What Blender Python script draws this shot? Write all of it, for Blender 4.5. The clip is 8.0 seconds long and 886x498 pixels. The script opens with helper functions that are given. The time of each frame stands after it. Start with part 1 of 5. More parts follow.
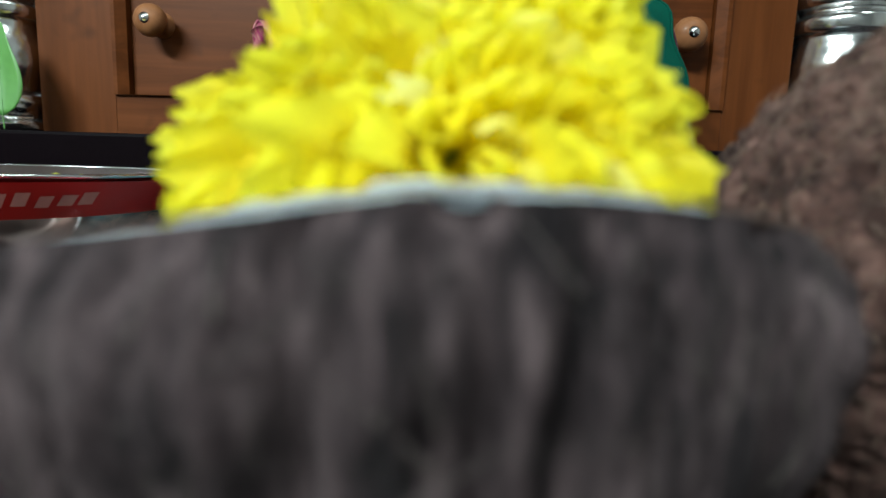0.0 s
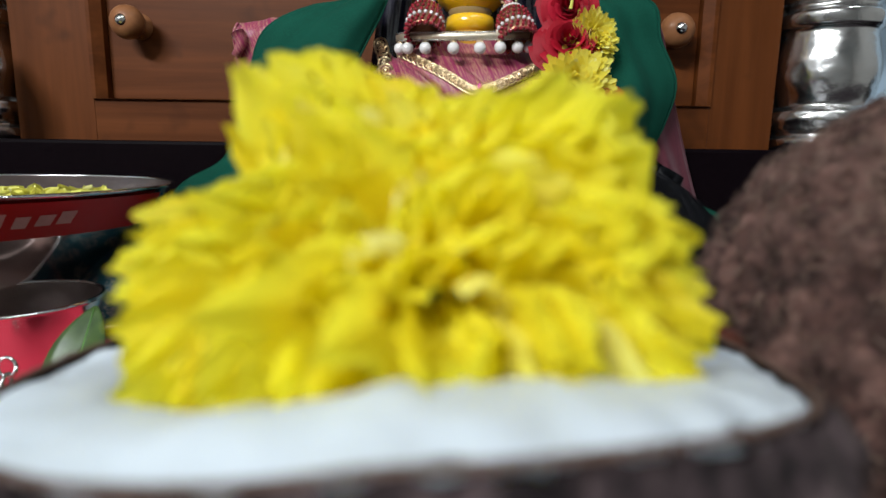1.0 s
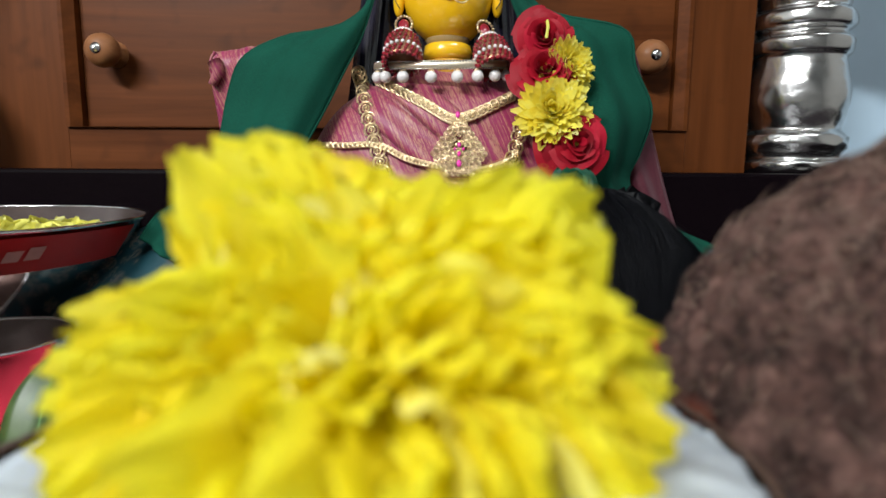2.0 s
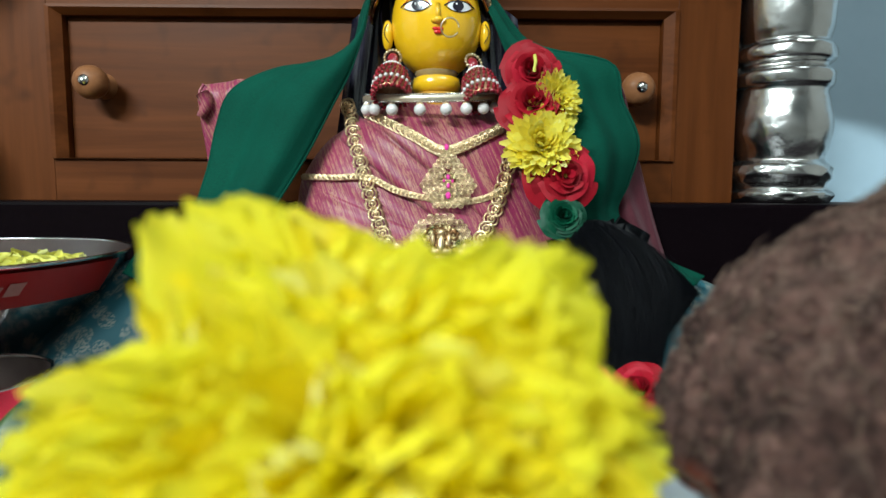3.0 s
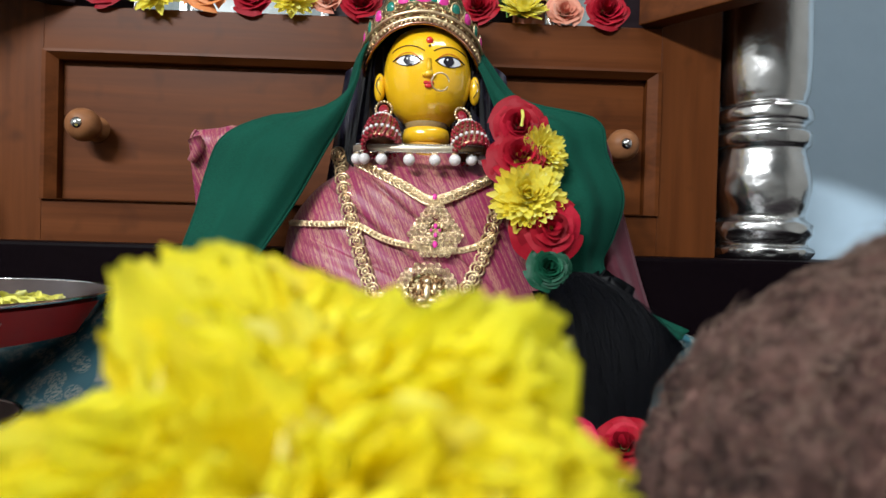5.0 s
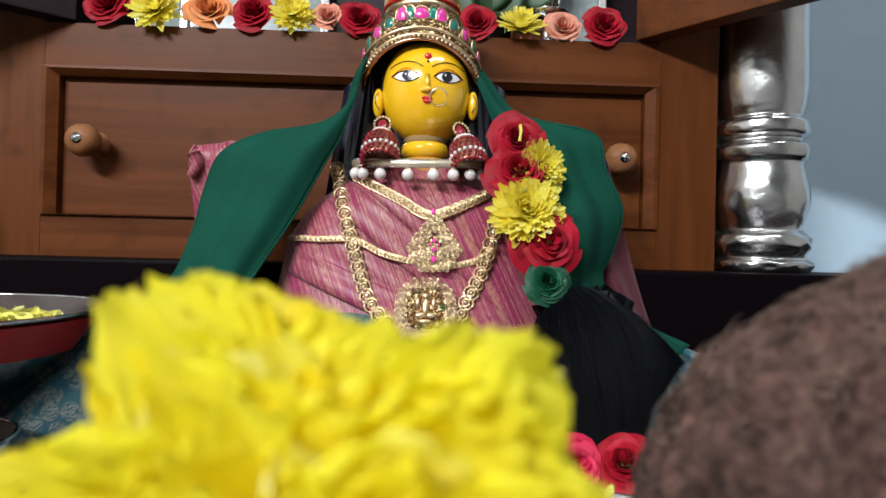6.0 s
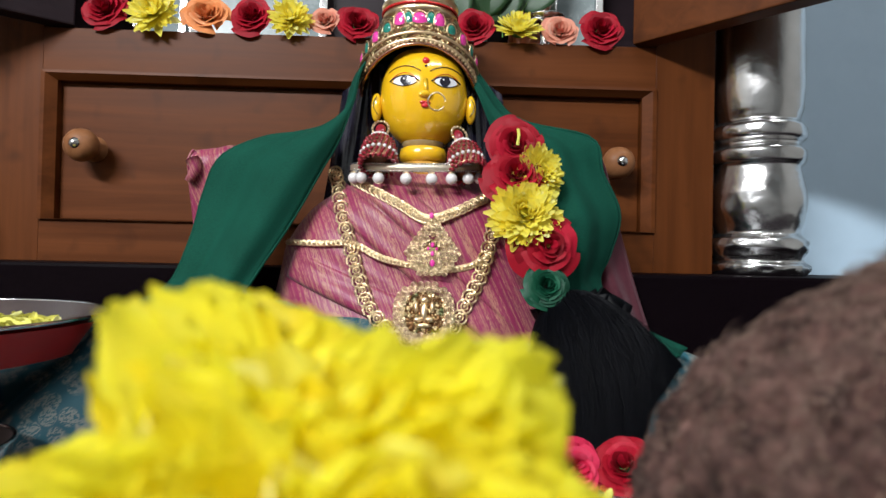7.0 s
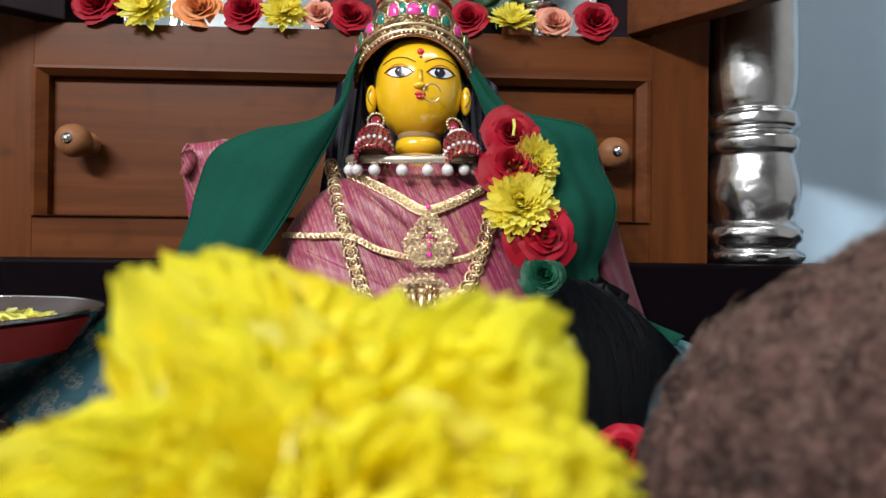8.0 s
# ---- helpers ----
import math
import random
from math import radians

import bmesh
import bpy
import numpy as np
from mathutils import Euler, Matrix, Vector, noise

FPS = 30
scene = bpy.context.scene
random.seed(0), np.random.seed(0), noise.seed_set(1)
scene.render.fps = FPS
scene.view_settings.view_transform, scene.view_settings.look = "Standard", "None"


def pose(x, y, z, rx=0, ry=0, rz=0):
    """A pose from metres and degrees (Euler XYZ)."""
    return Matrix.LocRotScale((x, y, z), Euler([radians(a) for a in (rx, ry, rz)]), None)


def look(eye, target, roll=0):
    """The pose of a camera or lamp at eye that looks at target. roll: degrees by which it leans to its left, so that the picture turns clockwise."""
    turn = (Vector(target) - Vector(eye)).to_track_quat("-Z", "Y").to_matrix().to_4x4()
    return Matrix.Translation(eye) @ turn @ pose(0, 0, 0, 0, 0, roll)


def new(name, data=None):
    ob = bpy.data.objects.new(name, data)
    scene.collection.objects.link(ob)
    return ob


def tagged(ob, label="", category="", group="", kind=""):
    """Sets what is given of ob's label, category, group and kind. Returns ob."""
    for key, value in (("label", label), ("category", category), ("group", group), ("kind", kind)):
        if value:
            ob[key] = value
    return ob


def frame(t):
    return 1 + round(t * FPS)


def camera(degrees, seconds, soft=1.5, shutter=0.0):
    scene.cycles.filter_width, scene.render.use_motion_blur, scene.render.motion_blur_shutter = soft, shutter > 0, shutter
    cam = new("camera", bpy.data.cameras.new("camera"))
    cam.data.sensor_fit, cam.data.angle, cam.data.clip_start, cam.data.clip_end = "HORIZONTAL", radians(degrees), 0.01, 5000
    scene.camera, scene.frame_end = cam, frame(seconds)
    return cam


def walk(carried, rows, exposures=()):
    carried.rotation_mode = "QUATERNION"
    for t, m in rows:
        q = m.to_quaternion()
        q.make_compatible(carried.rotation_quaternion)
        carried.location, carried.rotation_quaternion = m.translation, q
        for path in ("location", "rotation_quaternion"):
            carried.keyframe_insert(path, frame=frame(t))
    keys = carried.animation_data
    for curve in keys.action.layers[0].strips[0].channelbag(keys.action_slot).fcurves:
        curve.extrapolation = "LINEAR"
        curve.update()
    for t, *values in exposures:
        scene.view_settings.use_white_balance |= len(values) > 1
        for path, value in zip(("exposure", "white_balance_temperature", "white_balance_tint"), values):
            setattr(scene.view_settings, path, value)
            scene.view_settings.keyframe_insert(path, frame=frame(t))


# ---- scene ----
cam = camera(74.41, 8.0, soft=1.5)
PATH = [
    (0, (0.00521, -0.00152, 0.07572), (-0.0914, 1.9743, -0.2191), 1.79),
    (0.5, (0.00427, 0.00168, 0.08278), (-0.0679, 1.9742, -0.2396), 1.16),
    (1, (0.00547, 0.00487, 0.08975), (-0.0554, 1.9745, -0.2522), 0.88),
    (1.5, (0.00759, 0.00699, 0.09386), (-0.0288, 1.9815, -0.2224), 0.58),
    (3, (0.00897, 0.01211, 0.10041), (0.0337, 2.0027, -0.0919), 0.25),
    (3.5, (0.00925, 0.01345, 0.10135), (0.0395, 2.0094, -0.0222), 0.32),
    (4, (0.00947, 0.01238, 0.10137), (0.0621, 2.0103, 0.0283), 0.79),
    (4.5, (0.00957, 0.01319, 0.10128), (0.0722, 2.0110, 0.0320), 1.20),
    (5, (0.01000, 0.01208, 0.10073), (0.0742, 2.0109, 0.0753), 1.54),
    (6.5, (0.01116, 0.01277, 0.10297), (0.0756, 2.0116, 0.1244), 1.27),
    (7, (0.01083, 0.01192, 0.10293), (0.0794, 2.0106, 0.1307), 1.23),
    (7.5, (0.01113, 0.01105, 0.10179), (0.0743, 2.0099, 0.1232), 1.10),
    (8, (0.00920, 0.01188, 0.09979), (0.0966, 2.0099, 0.1127), 0.58),
]
EXPOSURES = [(0, 0.14, 6050, -8), (0.5, 0.0, 6150, -8), (1, -0.22, 6450, 8), (1.5, -0.12, 6750, 13), (3, 0.0, 6250, -5), (3.5, 0.0, 6300, -2), (4.5, 0.0, 6500, 7), (8, 0.0, 6550, 11)]
walk(cam, [(t, look(eye, target, roll)) for t, eye, target, roll in PATH], EXPOSURES)
cam.data.dof.use_dof, cam.data.dof.focus_distance, cam.data.dof.aperture_fstop = True, 0.45, 16.0

# ---- world and lamps ----
world = bpy.data.worlds.new("world")
scene.world = world
world.use_nodes = True
world.node_tree.nodes["Background"].inputs["Color"].default_value = (0.75, 0.85, 1.0, 1)
world.node_tree.nodes["Background"].inputs["Strength"].default_value = 0.3


def area_lamp(name, eye, target, sx, sy, watts, colour):
    data = bpy.data.lights.new(name, "AREA")
    data.shape, data.size, data.size_y, data.energy, data.color = "RECTANGLE", sx, sy, watts, colour
    ob = new(name, data)
    ob.matrix_world = look(eye, target)
    return ob


area_lamp("tube_light_glow", (-1.05, -1.40, 1.42), (-0.05, 0.35, 0.1), 1.15, 0.10, 90.0, (0.93, 0.97, 1.0))
area_lamp("second_tube_light_glow", (0.75, -0.55, 1.92), (0.05, 0.4, 0.1), 1.15, 0.10, 15.0, (0.95, 0.98, 1.0))

TABLE = -0.030       # the low altar table's top
BOARD = 0.0          # the dark board's top, under the coconuts
FRONT = 0.560        # the cabinet's front
SLAB = 0.092         # the black slab's top, on which the cabinet stands
LEDGE = 0.308        # the ledge on the cabinet's drawer


# ---- materials ----
class Nodes:
    """A short way to write a node material."""

    def __init__(self, name, rough=0.5, metal=0.0, coat=0.0, spec=0.5):
        self.mat = bpy.data.materials.new(name)
        self.mat.use_nodes = True
        self.tree = self.mat.node_tree
        self.bsdf = self.tree.nodes["Principled BSDF"]
        self.bsdf.inputs["Roughness"].default_value = rough
        self.bsdf.inputs["Metallic"].default_value = metal
        self.bsdf.inputs["Coat Weight"].default_value = coat
        self.bsdf.inputs["Coat Roughness"].default_value = 0.08
        self.bsdf.inputs["Specular IOR Level"].default_value = spec
        self.coord = self.tree.nodes.new("ShaderNodeTexCoord")

    def add(self, kind, **values):
        n = self.tree.nodes.new(kind)
        for k, v in values.items():
            n.inputs[k].default_value = v
        return n

    def join(self, a, b):
        self.tree.links.new(a, b)

    def space(self, scale=(1, 1, 1), turn=(0, 0, 0), source="Object"):
        where = self.coord.outputs[source]
        for values in ({"Rotation": [radians(a) for a in turn]}, {"Scale": scale}):
            m = self.add("ShaderNodeMapping", **values)
            self.join(where, m.inputs["Vector"])
            where = m.outputs[0]
        return where

    def noise(self, where, scale, detail=4.0, rough=0.55, distort=0.0):
        n = self.add("ShaderNodeTexNoise", Scale=scale, Detail=detail, Roughness=rough, Distortion=distort)
        self.join(where, n.inputs["Vector"])
        return n.outputs["Fac"]

    def ramp(self, fac, stops):
        n = self.tree.nodes.new("ShaderNodeValToRGB")
        e = n.color_ramp.elements
        while len(e) < len(stops):
            e.new(0.5)
        for el, (at, c) in zip(e, stops):
            el.position, el.color = at, (*c, 1)
        self.join(fac, n.inputs["Fac"])
        return n.outputs["Color"]

    def mix(self, fac, a, b, blend="MIX"):
        n = self.tree.nodes.new("ShaderNodeMix")
        n.data_type, n.blend_type = "RGBA", blend
        for value, slot in ((fac, 0), (a, 6), (b, 7)):
            if isinstance(value, (int, float)):
                n.inputs[slot].default_value = value
            elif isinstance(value, tuple):
                n.inputs[slot].default_value = (*value, 1)
            else:
                self.join(value, n.inputs[slot])
        return n.outputs[2]

    def colour(self, c):
        if isinstance(c, tuple):
            self.bsdf.inputs["Base Color"].default_value = (*c, 1)
        else:
            self.join(c, self.bsdf.inputs["Base Color"])
        return self

    def roughness(self, fac, low, high):
        n = self.add("ShaderNodeMapRange")
        n.inputs["To Min"].default_value, n.inputs["To Max"].default_value = low, high
        self.join(fac, n.inputs["Value"])
        self.join(n.outputs[0], self.bsdf.inputs["Roughness"])
        return self

    def bump(self, height, strength, distance=0.001):
        n = self.add("ShaderNodeBump", Strength=strength, Distance=distance)
        self.join(height, n.inputs["Height"])
        self.join(n.outputs[0], self.bsdf.inputs["Normal"])
        return self

    def translucent(self, share, colour):
        t = self.add("ShaderNodeBsdfTranslucent")
        self.join(colour, t.inputs["Color"])
        m = self.add("ShaderNodeMixShader", Fac=share)
        self.join(self.bsdf.outputs[0], m.inputs[1])
        self.join(t.outputs[0], m.inputs[2])
        self.join(m.outputs[0], self.tree.nodes["Material Output"].inputs["Surface"])
        return self

    def random(self):
        return self.tree.nodes.new("ShaderNodeObjectInfo").outputs["Random"]

    def island(self):
        return self.tree.nodes.new("ShaderNodeNewGeometry").outputs["Random Per Island"]


def wood(name, dark, light, turn):
    n = Nodes(name, rough=0.45, coat=0.03, spec=0.13)
    where = n.space((60, 60, 3.2), turn)
    grain = n.noise(where, 1.0, 6, 0.6, 0.6)
    broad = n.noise(n.space((9, 9, 1.2), turn), 1.0, 3)
    c = n.mix(broad, n.ramp(grain, [(0.36, dark), (0.64, light)]), tuple(v * 0.72 for v in light))
    spots = n.noise(n.space((26, 26, 26)), 1.0, 2)
    c = n.mix(n.ramp(spots, [(0.60, (0, 0, 0)), (0.78, (0.6, 0.6, 0.6))]), c, tuple(v * 0.5 for v in dark))
    return n.colour(c).roughness(grain, 0.34, 0.55).bump(grain, 0.22, 0.0006).mat


M_WOOD_H = wood("varnished_teak", (0.048, 0.0118, 0.0026), (0.124, 0.0352, 0.0080), (0, 90, 0))
M_WOOD_V = wood("varnished_teak_upright", (0.050, 0.0124, 0.0027), (0.120, 0.0340, 0.0076), (0, 0, 0))
M_KNOB = wood("turned_pale_wood", (0.17, 0.066, 0.026), (0.27, 0.115, 0.050), (90, 0, 0))
M_BOARD = wood("dark_board_and_shaded_door_wood", (0.010, 0.006, 0.008), (0.022, 0.013, 0.016), (0, 90, 0))


def plain(name, low, high, scale, rough=0.5, metal=0.0, bump=0.1, coat=0.0, distance=0.0006, spec=0.5):
    n = Nodes(name, rough=rough, metal=metal, coat=coat, spec=spec)
    f = n.noise(n.space(), scale, 6, 0.6)
    broad = n.noise(n.space(), scale * 0.12, 3)
    c = n.mix(broad, n.ramp(f, [(0.32, low), (0.68, high)]), high)
    n.colour(c).roughness(f, max(rough - 0.08, 0.02), min(rough + 0.1, 1.0))
    if bump:
        n.bump(f, bump, distance)
    return n.mat


M_WALL = plain("blue_grey_wall_paint", (0.40, 0.54, 0.66), (0.45, 0.59, 0.71), 40, 0.55, bump=0.12)
M_PICTURE = plain("faded_picture", (0.07, 0.10, 0.11), (0.20, 0.24, 0.24), 45, 0.25)
M_ROOM = plain("cream_room_paint", (0.30, 0.29, 0.27), (0.36, 0.35, 0.33), 20, 0.7)
M_FLOOR = plain("dark_room_floor", (0.16, 0.14, 0.13), (0.22, 0.20, 0.18), 12, 0.35)
M_SLAB = plain("black_granite", (0.0015, 0.0008, 0.0012), (0.0040, 0.0022, 0.0032), 260, 0.45, bump=0, spec=0.02)
M_TABLE = plain("dark_table_top", (0.012, 0.008, 0.011), (0.022, 0.015, 0.018), 90, 0.5, spec=0.2)
M_SILVER = plain("worn_silver", (0.50, 0.49, 0.49), (0.72, 0.71, 0.70), 34, 0.20, 1.0, 0.30, distance=0.004)
M_STEEL = plain("polished_steel", (0.55, 0.53, 0.52), (0.68, 0.66, 0.65), 30, 0.14, 1.0, 0.05)
# dull steel whose brown colour carries the reflection of dark slab and wood
M_DARKSTEEL = plain("dull_steel_dark_reflections", (0.125, 0.092, 0.086), (0.20, 0.152, 0.140), 40, 0.35, 1.0, 0.1)
M_COPPER = plain("copper_bottom", (0.42, 0.20, 0.13), (0.60, 0.32, 0.22), 30, 0.2, 1.0, 0.1)
M_GOLD = plain("antique_gold", (0.58, 0.40, 0.20), (0.86, 0.68, 0.44), 900, 0.30, 1.0, 0.3, distance=0.0004)


def embossed():
    n = Nodes("embossed_gilt", rough=0.32, metal=1.0)
    v = n.add("ShaderNodeTexVoronoi", Scale=260.0)
    n.join(n.space(), v.inputs["Vector"])
    w = n.add("ShaderNodeTexVoronoi", Scale=620.0)
    n.join(n.space(), w.inputs["Vector"])
    f = n.noise(n.space(), 300, 4)
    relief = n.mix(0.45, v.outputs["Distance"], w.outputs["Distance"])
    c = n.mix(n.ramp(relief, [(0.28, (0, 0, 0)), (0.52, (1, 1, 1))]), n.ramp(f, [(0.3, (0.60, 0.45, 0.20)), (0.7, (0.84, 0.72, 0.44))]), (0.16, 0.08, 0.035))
    tint = n.ramp(n.noise(n.space(), 130, 2), [(0.58, (0, 0, 0)), (0.66, (0.5, 0.5, 0.5))])
    c = n.mix(tint, c, (0.10, 0.22, 0.10))
    return n.colour(c).bump(relief, 1.0, 0.0022).mat


M_EMBOSS = embossed()
M_GOLDCLOTH = plain("gilt_silver_braid", (0.42, 0.36, 0.26), (0.68, 0.60, 0.46), 900, 0.35, 0.8, 0.6)
M_PEARL = plain("pearl", (0.52, 0.49, 0.48), (0.66, 0.63, 0.62), 60, 0.18, 0.0, 0, coat=0.6)
M_GARNET = plain("garnet_bead", (0.13, 0.005, 0.012), (0.24, 0.010, 0.022), 200, 0.14, 0.0, 0, coat=0.4)
M_DARKGILT = plain("tarnished_gilt", (0.16, 0.06, 0.04), (0.40, 0.22, 0.13), 700, 0.35, 1.0, 0.4, distance=0.0004)
M_PINKGEM = plain("pink_enamel", (0.50, 0.02, 0.20), (0.68, 0.05, 0.32), 200, 0.15, 0.0, 0, coat=0.5)
M_GREENGEM = plain("green_enamel", (0.005, 0.10, 0.075), (0.01, 0.18, 0.13), 200, 0.15, 0.0, 0, coat=0.5)
M_SKIN = plain("yellow_lacquer", (0.72, 0.38, 0.008), (0.80, 0.46, 0.012), 30, 0.12, 0.0, 0, coat=1.0)
M_LACQUER = plain("black_lacquer", (0.006, 0.006, 0.012), (0.012, 0.010, 0.022), 60, 0.2, 0.0, 0, coat=0.4)
M_LIP = plain("red_lacquer", (0.45, 0.012, 0.015), (0.55, 0.02, 0.02), 60, 0.2, 0.0, 0)
M_EYEWHITE = plain("white_lacquer", (0.72, 0.72, 0.72), (0.80, 0.80, 0.80), 60, 0.15, 0.0, 0)
M_REDLABEL = plain("red_printed_band", (0.24, 0.010, 0.009), (0.33, 0.016, 0.013), 25, 0.35, 0.0, 0)
M_OCHRE = plain("ochre_lacquer", (0.42, 0.20, 0.02), (0.52, 0.27, 0.035), 60, 0.2, 0.0, 0.1, coat=0.6)
M_PLASTIC = plain("yellowed_clear_film", (0.24, 0.15, 0.05), (0.34, 0.23, 0.10), 260, 0.15, 0.0, 0.5, coat=0.8)
M_PRINT = plain("faded_print", (0.30, 0.20, 0.17), (0.42, 0.31, 0.26), 120, 0.5, 0.0, 0)
M_REDCLOTH = plain("red_cotton_cloth", (0.50, 0.010, 0.035), (0.66, 0.022, 0.06), 400, 0.85, 0.0, 0.5)
M_WHITECLOTH = plain("white_cotton_cloth", (0.70, 0.70, 0.72), (0.80, 0.80, 0.82), 300, 0.9, 0.0, 0.4)
M_FLESH = plain("white_coconut_flesh", (0.42, 0.47, 0.52), (0.50, 0.545, 0.585), 220, 0.45, 0.0, 0.35)
M_SHELLRIM = plain("brown_shell_edge", (0.05, 0.026, 0.018), (0.09, 0.05, 0.035), 300, 0.6, 0.0, 0.4)
M_STEM = plain("green_stem", (0.06, 0.16, 0.03), (0.10, 0.24, 0.05), 100, 0.5, 0.0, 0.2)


def silk(name, base, thread, stripes, scale, turn=(0, 0, 0), rough=0.45, amount=0.5, weave=2600):
    """A woven silk: fine weave, and threads of a second colour in stripes."""
    n = Nodes(name, rough=rough, spec=0.12 if amount == 0 else 0.4)
    n.bsdf.inputs["Sheen Weight"].default_value = 0.0 if amount == 0 else 0.12
    where = n.space((stripes, 5, 5), turn)
    st = n.noise(where, 1.0, 2, 0.7)
    fine = n.noise(n.space((weave * 0.2, weave, weave), turn), 1.0, 2)
    broad = n.noise(n.space(), scale, 3)
    c = n.mix(n.ramp(broad, [(0.3, (0, 0, 0)), (0.7, (1, 1, 1))]), base, tuple(v * 0.75 for v in base))
    if amount:
        k = n.ramp(st, [(0.44, (0, 0, 0)), (0.56, (amount, amount, amount))])
        broken = n.ramp(n.noise(n.space((1900, 260, 260), turn), 1.0, 2), [(0.40, (0, 0, 0)), (0.52, (1, 1, 1))])
        c = n.mix(n.mix(1.0, k, broken, "MULTIPLY"), c, thread)
    c = n.mix(0.35, c, n.ramp(fine, [(0.3, (0.25, 0.25, 0.25)), (0.7, (1, 1, 1))]), "MULTIPLY")
    return n.colour(c).bump(fine, 0.35, 0.0004).mat


M_GREENCLOTH = silk("bottle_green_cotton", (0.004, 0.066, 0.042), (0, 0, 0), 100, 18, amount=0, rough=0.85, weave=1600)
M_PINKSILK = silk("pink_and_gold_silk", (0.29, 0.020, 0.088), (0.52, 0.29, 0.17), 680, 25, (0, 24, 0), 0.42, 0.58)
M_WINESILK = silk("wine_silk", (0.088, 0.006, 0.020), (0.16, 0.035, 0.045), 200, 25, (0, 10, 0), 0.6, 0.22)


def brocade():
    n = Nodes("teal_brocade", rough=0.6, spec=0.3)
    cells = n.add("ShaderNodeTexVoronoi", Scale=95.0)
    n.join(n.space((1, 1, 0.8), (0, 35, 0)), cells.inputs["Vector"])
    motif = n.ramp(cells.outputs["Distance"], [(0.46, (1, 1, 1)), (0.54, (0, 0, 0))])
    lines = n.ramp(n.noise(n.space((420, 420, 1300), (0, 35, 0)), 1.0, 2), [(0.46, (0, 0, 0)), (0.52, (1, 1, 1))])
    base = n.ramp(n.noise(n.space(), 30, 3), [(0.3, (0.010, 0.060, 0.080)), (0.7, (0.020, 0.095, 0.120))])
    c = n.mix(n.mix(1.0, motif, lines, "MULTIPLY"), base, (0.150, 0.172, 0.158))
    fine = n.noise(n.space((1800, 1800, 1800)), 1.0, 2)
    return n.colour(c).bump(fine, 0.35, 0.0004).mat


M_TEAL = brocade()


def petal_material(name, deep, light, pale, share=0.35, per="object", rough=0.5):
    n = Nodes(name, rough=rough)
    n.bsdf.inputs["Specular IOR Level"].default_value = 0.25
    r = n.random() if per == "object" else n.island()
    veins = n.noise(n.space((900, 900, 60)) if per == "island" else n.space((9, 9, 1.5)), 1.0, 3)
    c = n.ramp(r, [(0.0, deep), (0.55, light), (0.86, light), (0.97, pale)])
    c = n.mix(n.ramp(veins, [(0.35, (0.25, 0.25, 0.25)), (0.7, (0, 0, 0))]), c, deep)
    return n.colour(c).bump(veins, 0.25, 0.0004).translucent(share, c).mat


M_YELLOW = petal_material("yellow_petal", (0.91, 0.77, 0.028), (0.94, 0.90, 0.070), (0.95, 0.94, 0.40), 0.66)
M_YELLOW_S = petal_material("light_yellow_petal", (0.84, 0.70, 0.06), (0.92, 0.86, 0.17), (0.94, 0.92, 0.42), 0.5, "island")
M_RED = petal_material("red_rose_petal", (0.19, 0.0016, 0.008), (0.36, 0.004, 0.017), (0.46, 0.008, 0.030), 0.2, "island", 0.6)
M_ORANGE = petal_material("orange_rose_petal", (0.62, 0.19, 0.055), (0.76, 0.30, 0.11), (0.80, 0.40, 0.20), 0.25, "island")
M_PEACH = petal_material("peach_rose_petal", (0.60, 0.18, 0.12), (0.70, 0.32, 0.22), (0.76, 0.45, 0.34), 0.25, "island")
M_CRIMSON = petal_material("crimson_petal", (0.50, 0.012, 0.05), (0.66, 0.03, 0.09), (0.72, 0.06, 0.13), 0.25, "island", 0.6)
M_GREENPAPER = petal_material("green_paper", (0.003, 0.035, 0.018), (0.006, 0.070, 0.035), (0.01, 0.10, 0.05), 0.15, "island")


def leaf_material():
    n = Nodes("betel_leaf", rough=0.42)
    f = n.noise(n.space(), 120, 4)
    c = n.ramp(f, [(0.3, (0.032, 0.066, 0.014)), (0.7, (0.062, 0.110, 0.024))])
    return n.colour(c).bump(f, 0.25, 0.0005).translucent(0.2, c).mat


M_LEAF = leaf_material()
M_DARKLEAF = plain("dark_green_leaf", (0.008, 0.030, 0.009), (0.016, 0.055, 0.015), 60, 0.5, 0.0, 0.2)


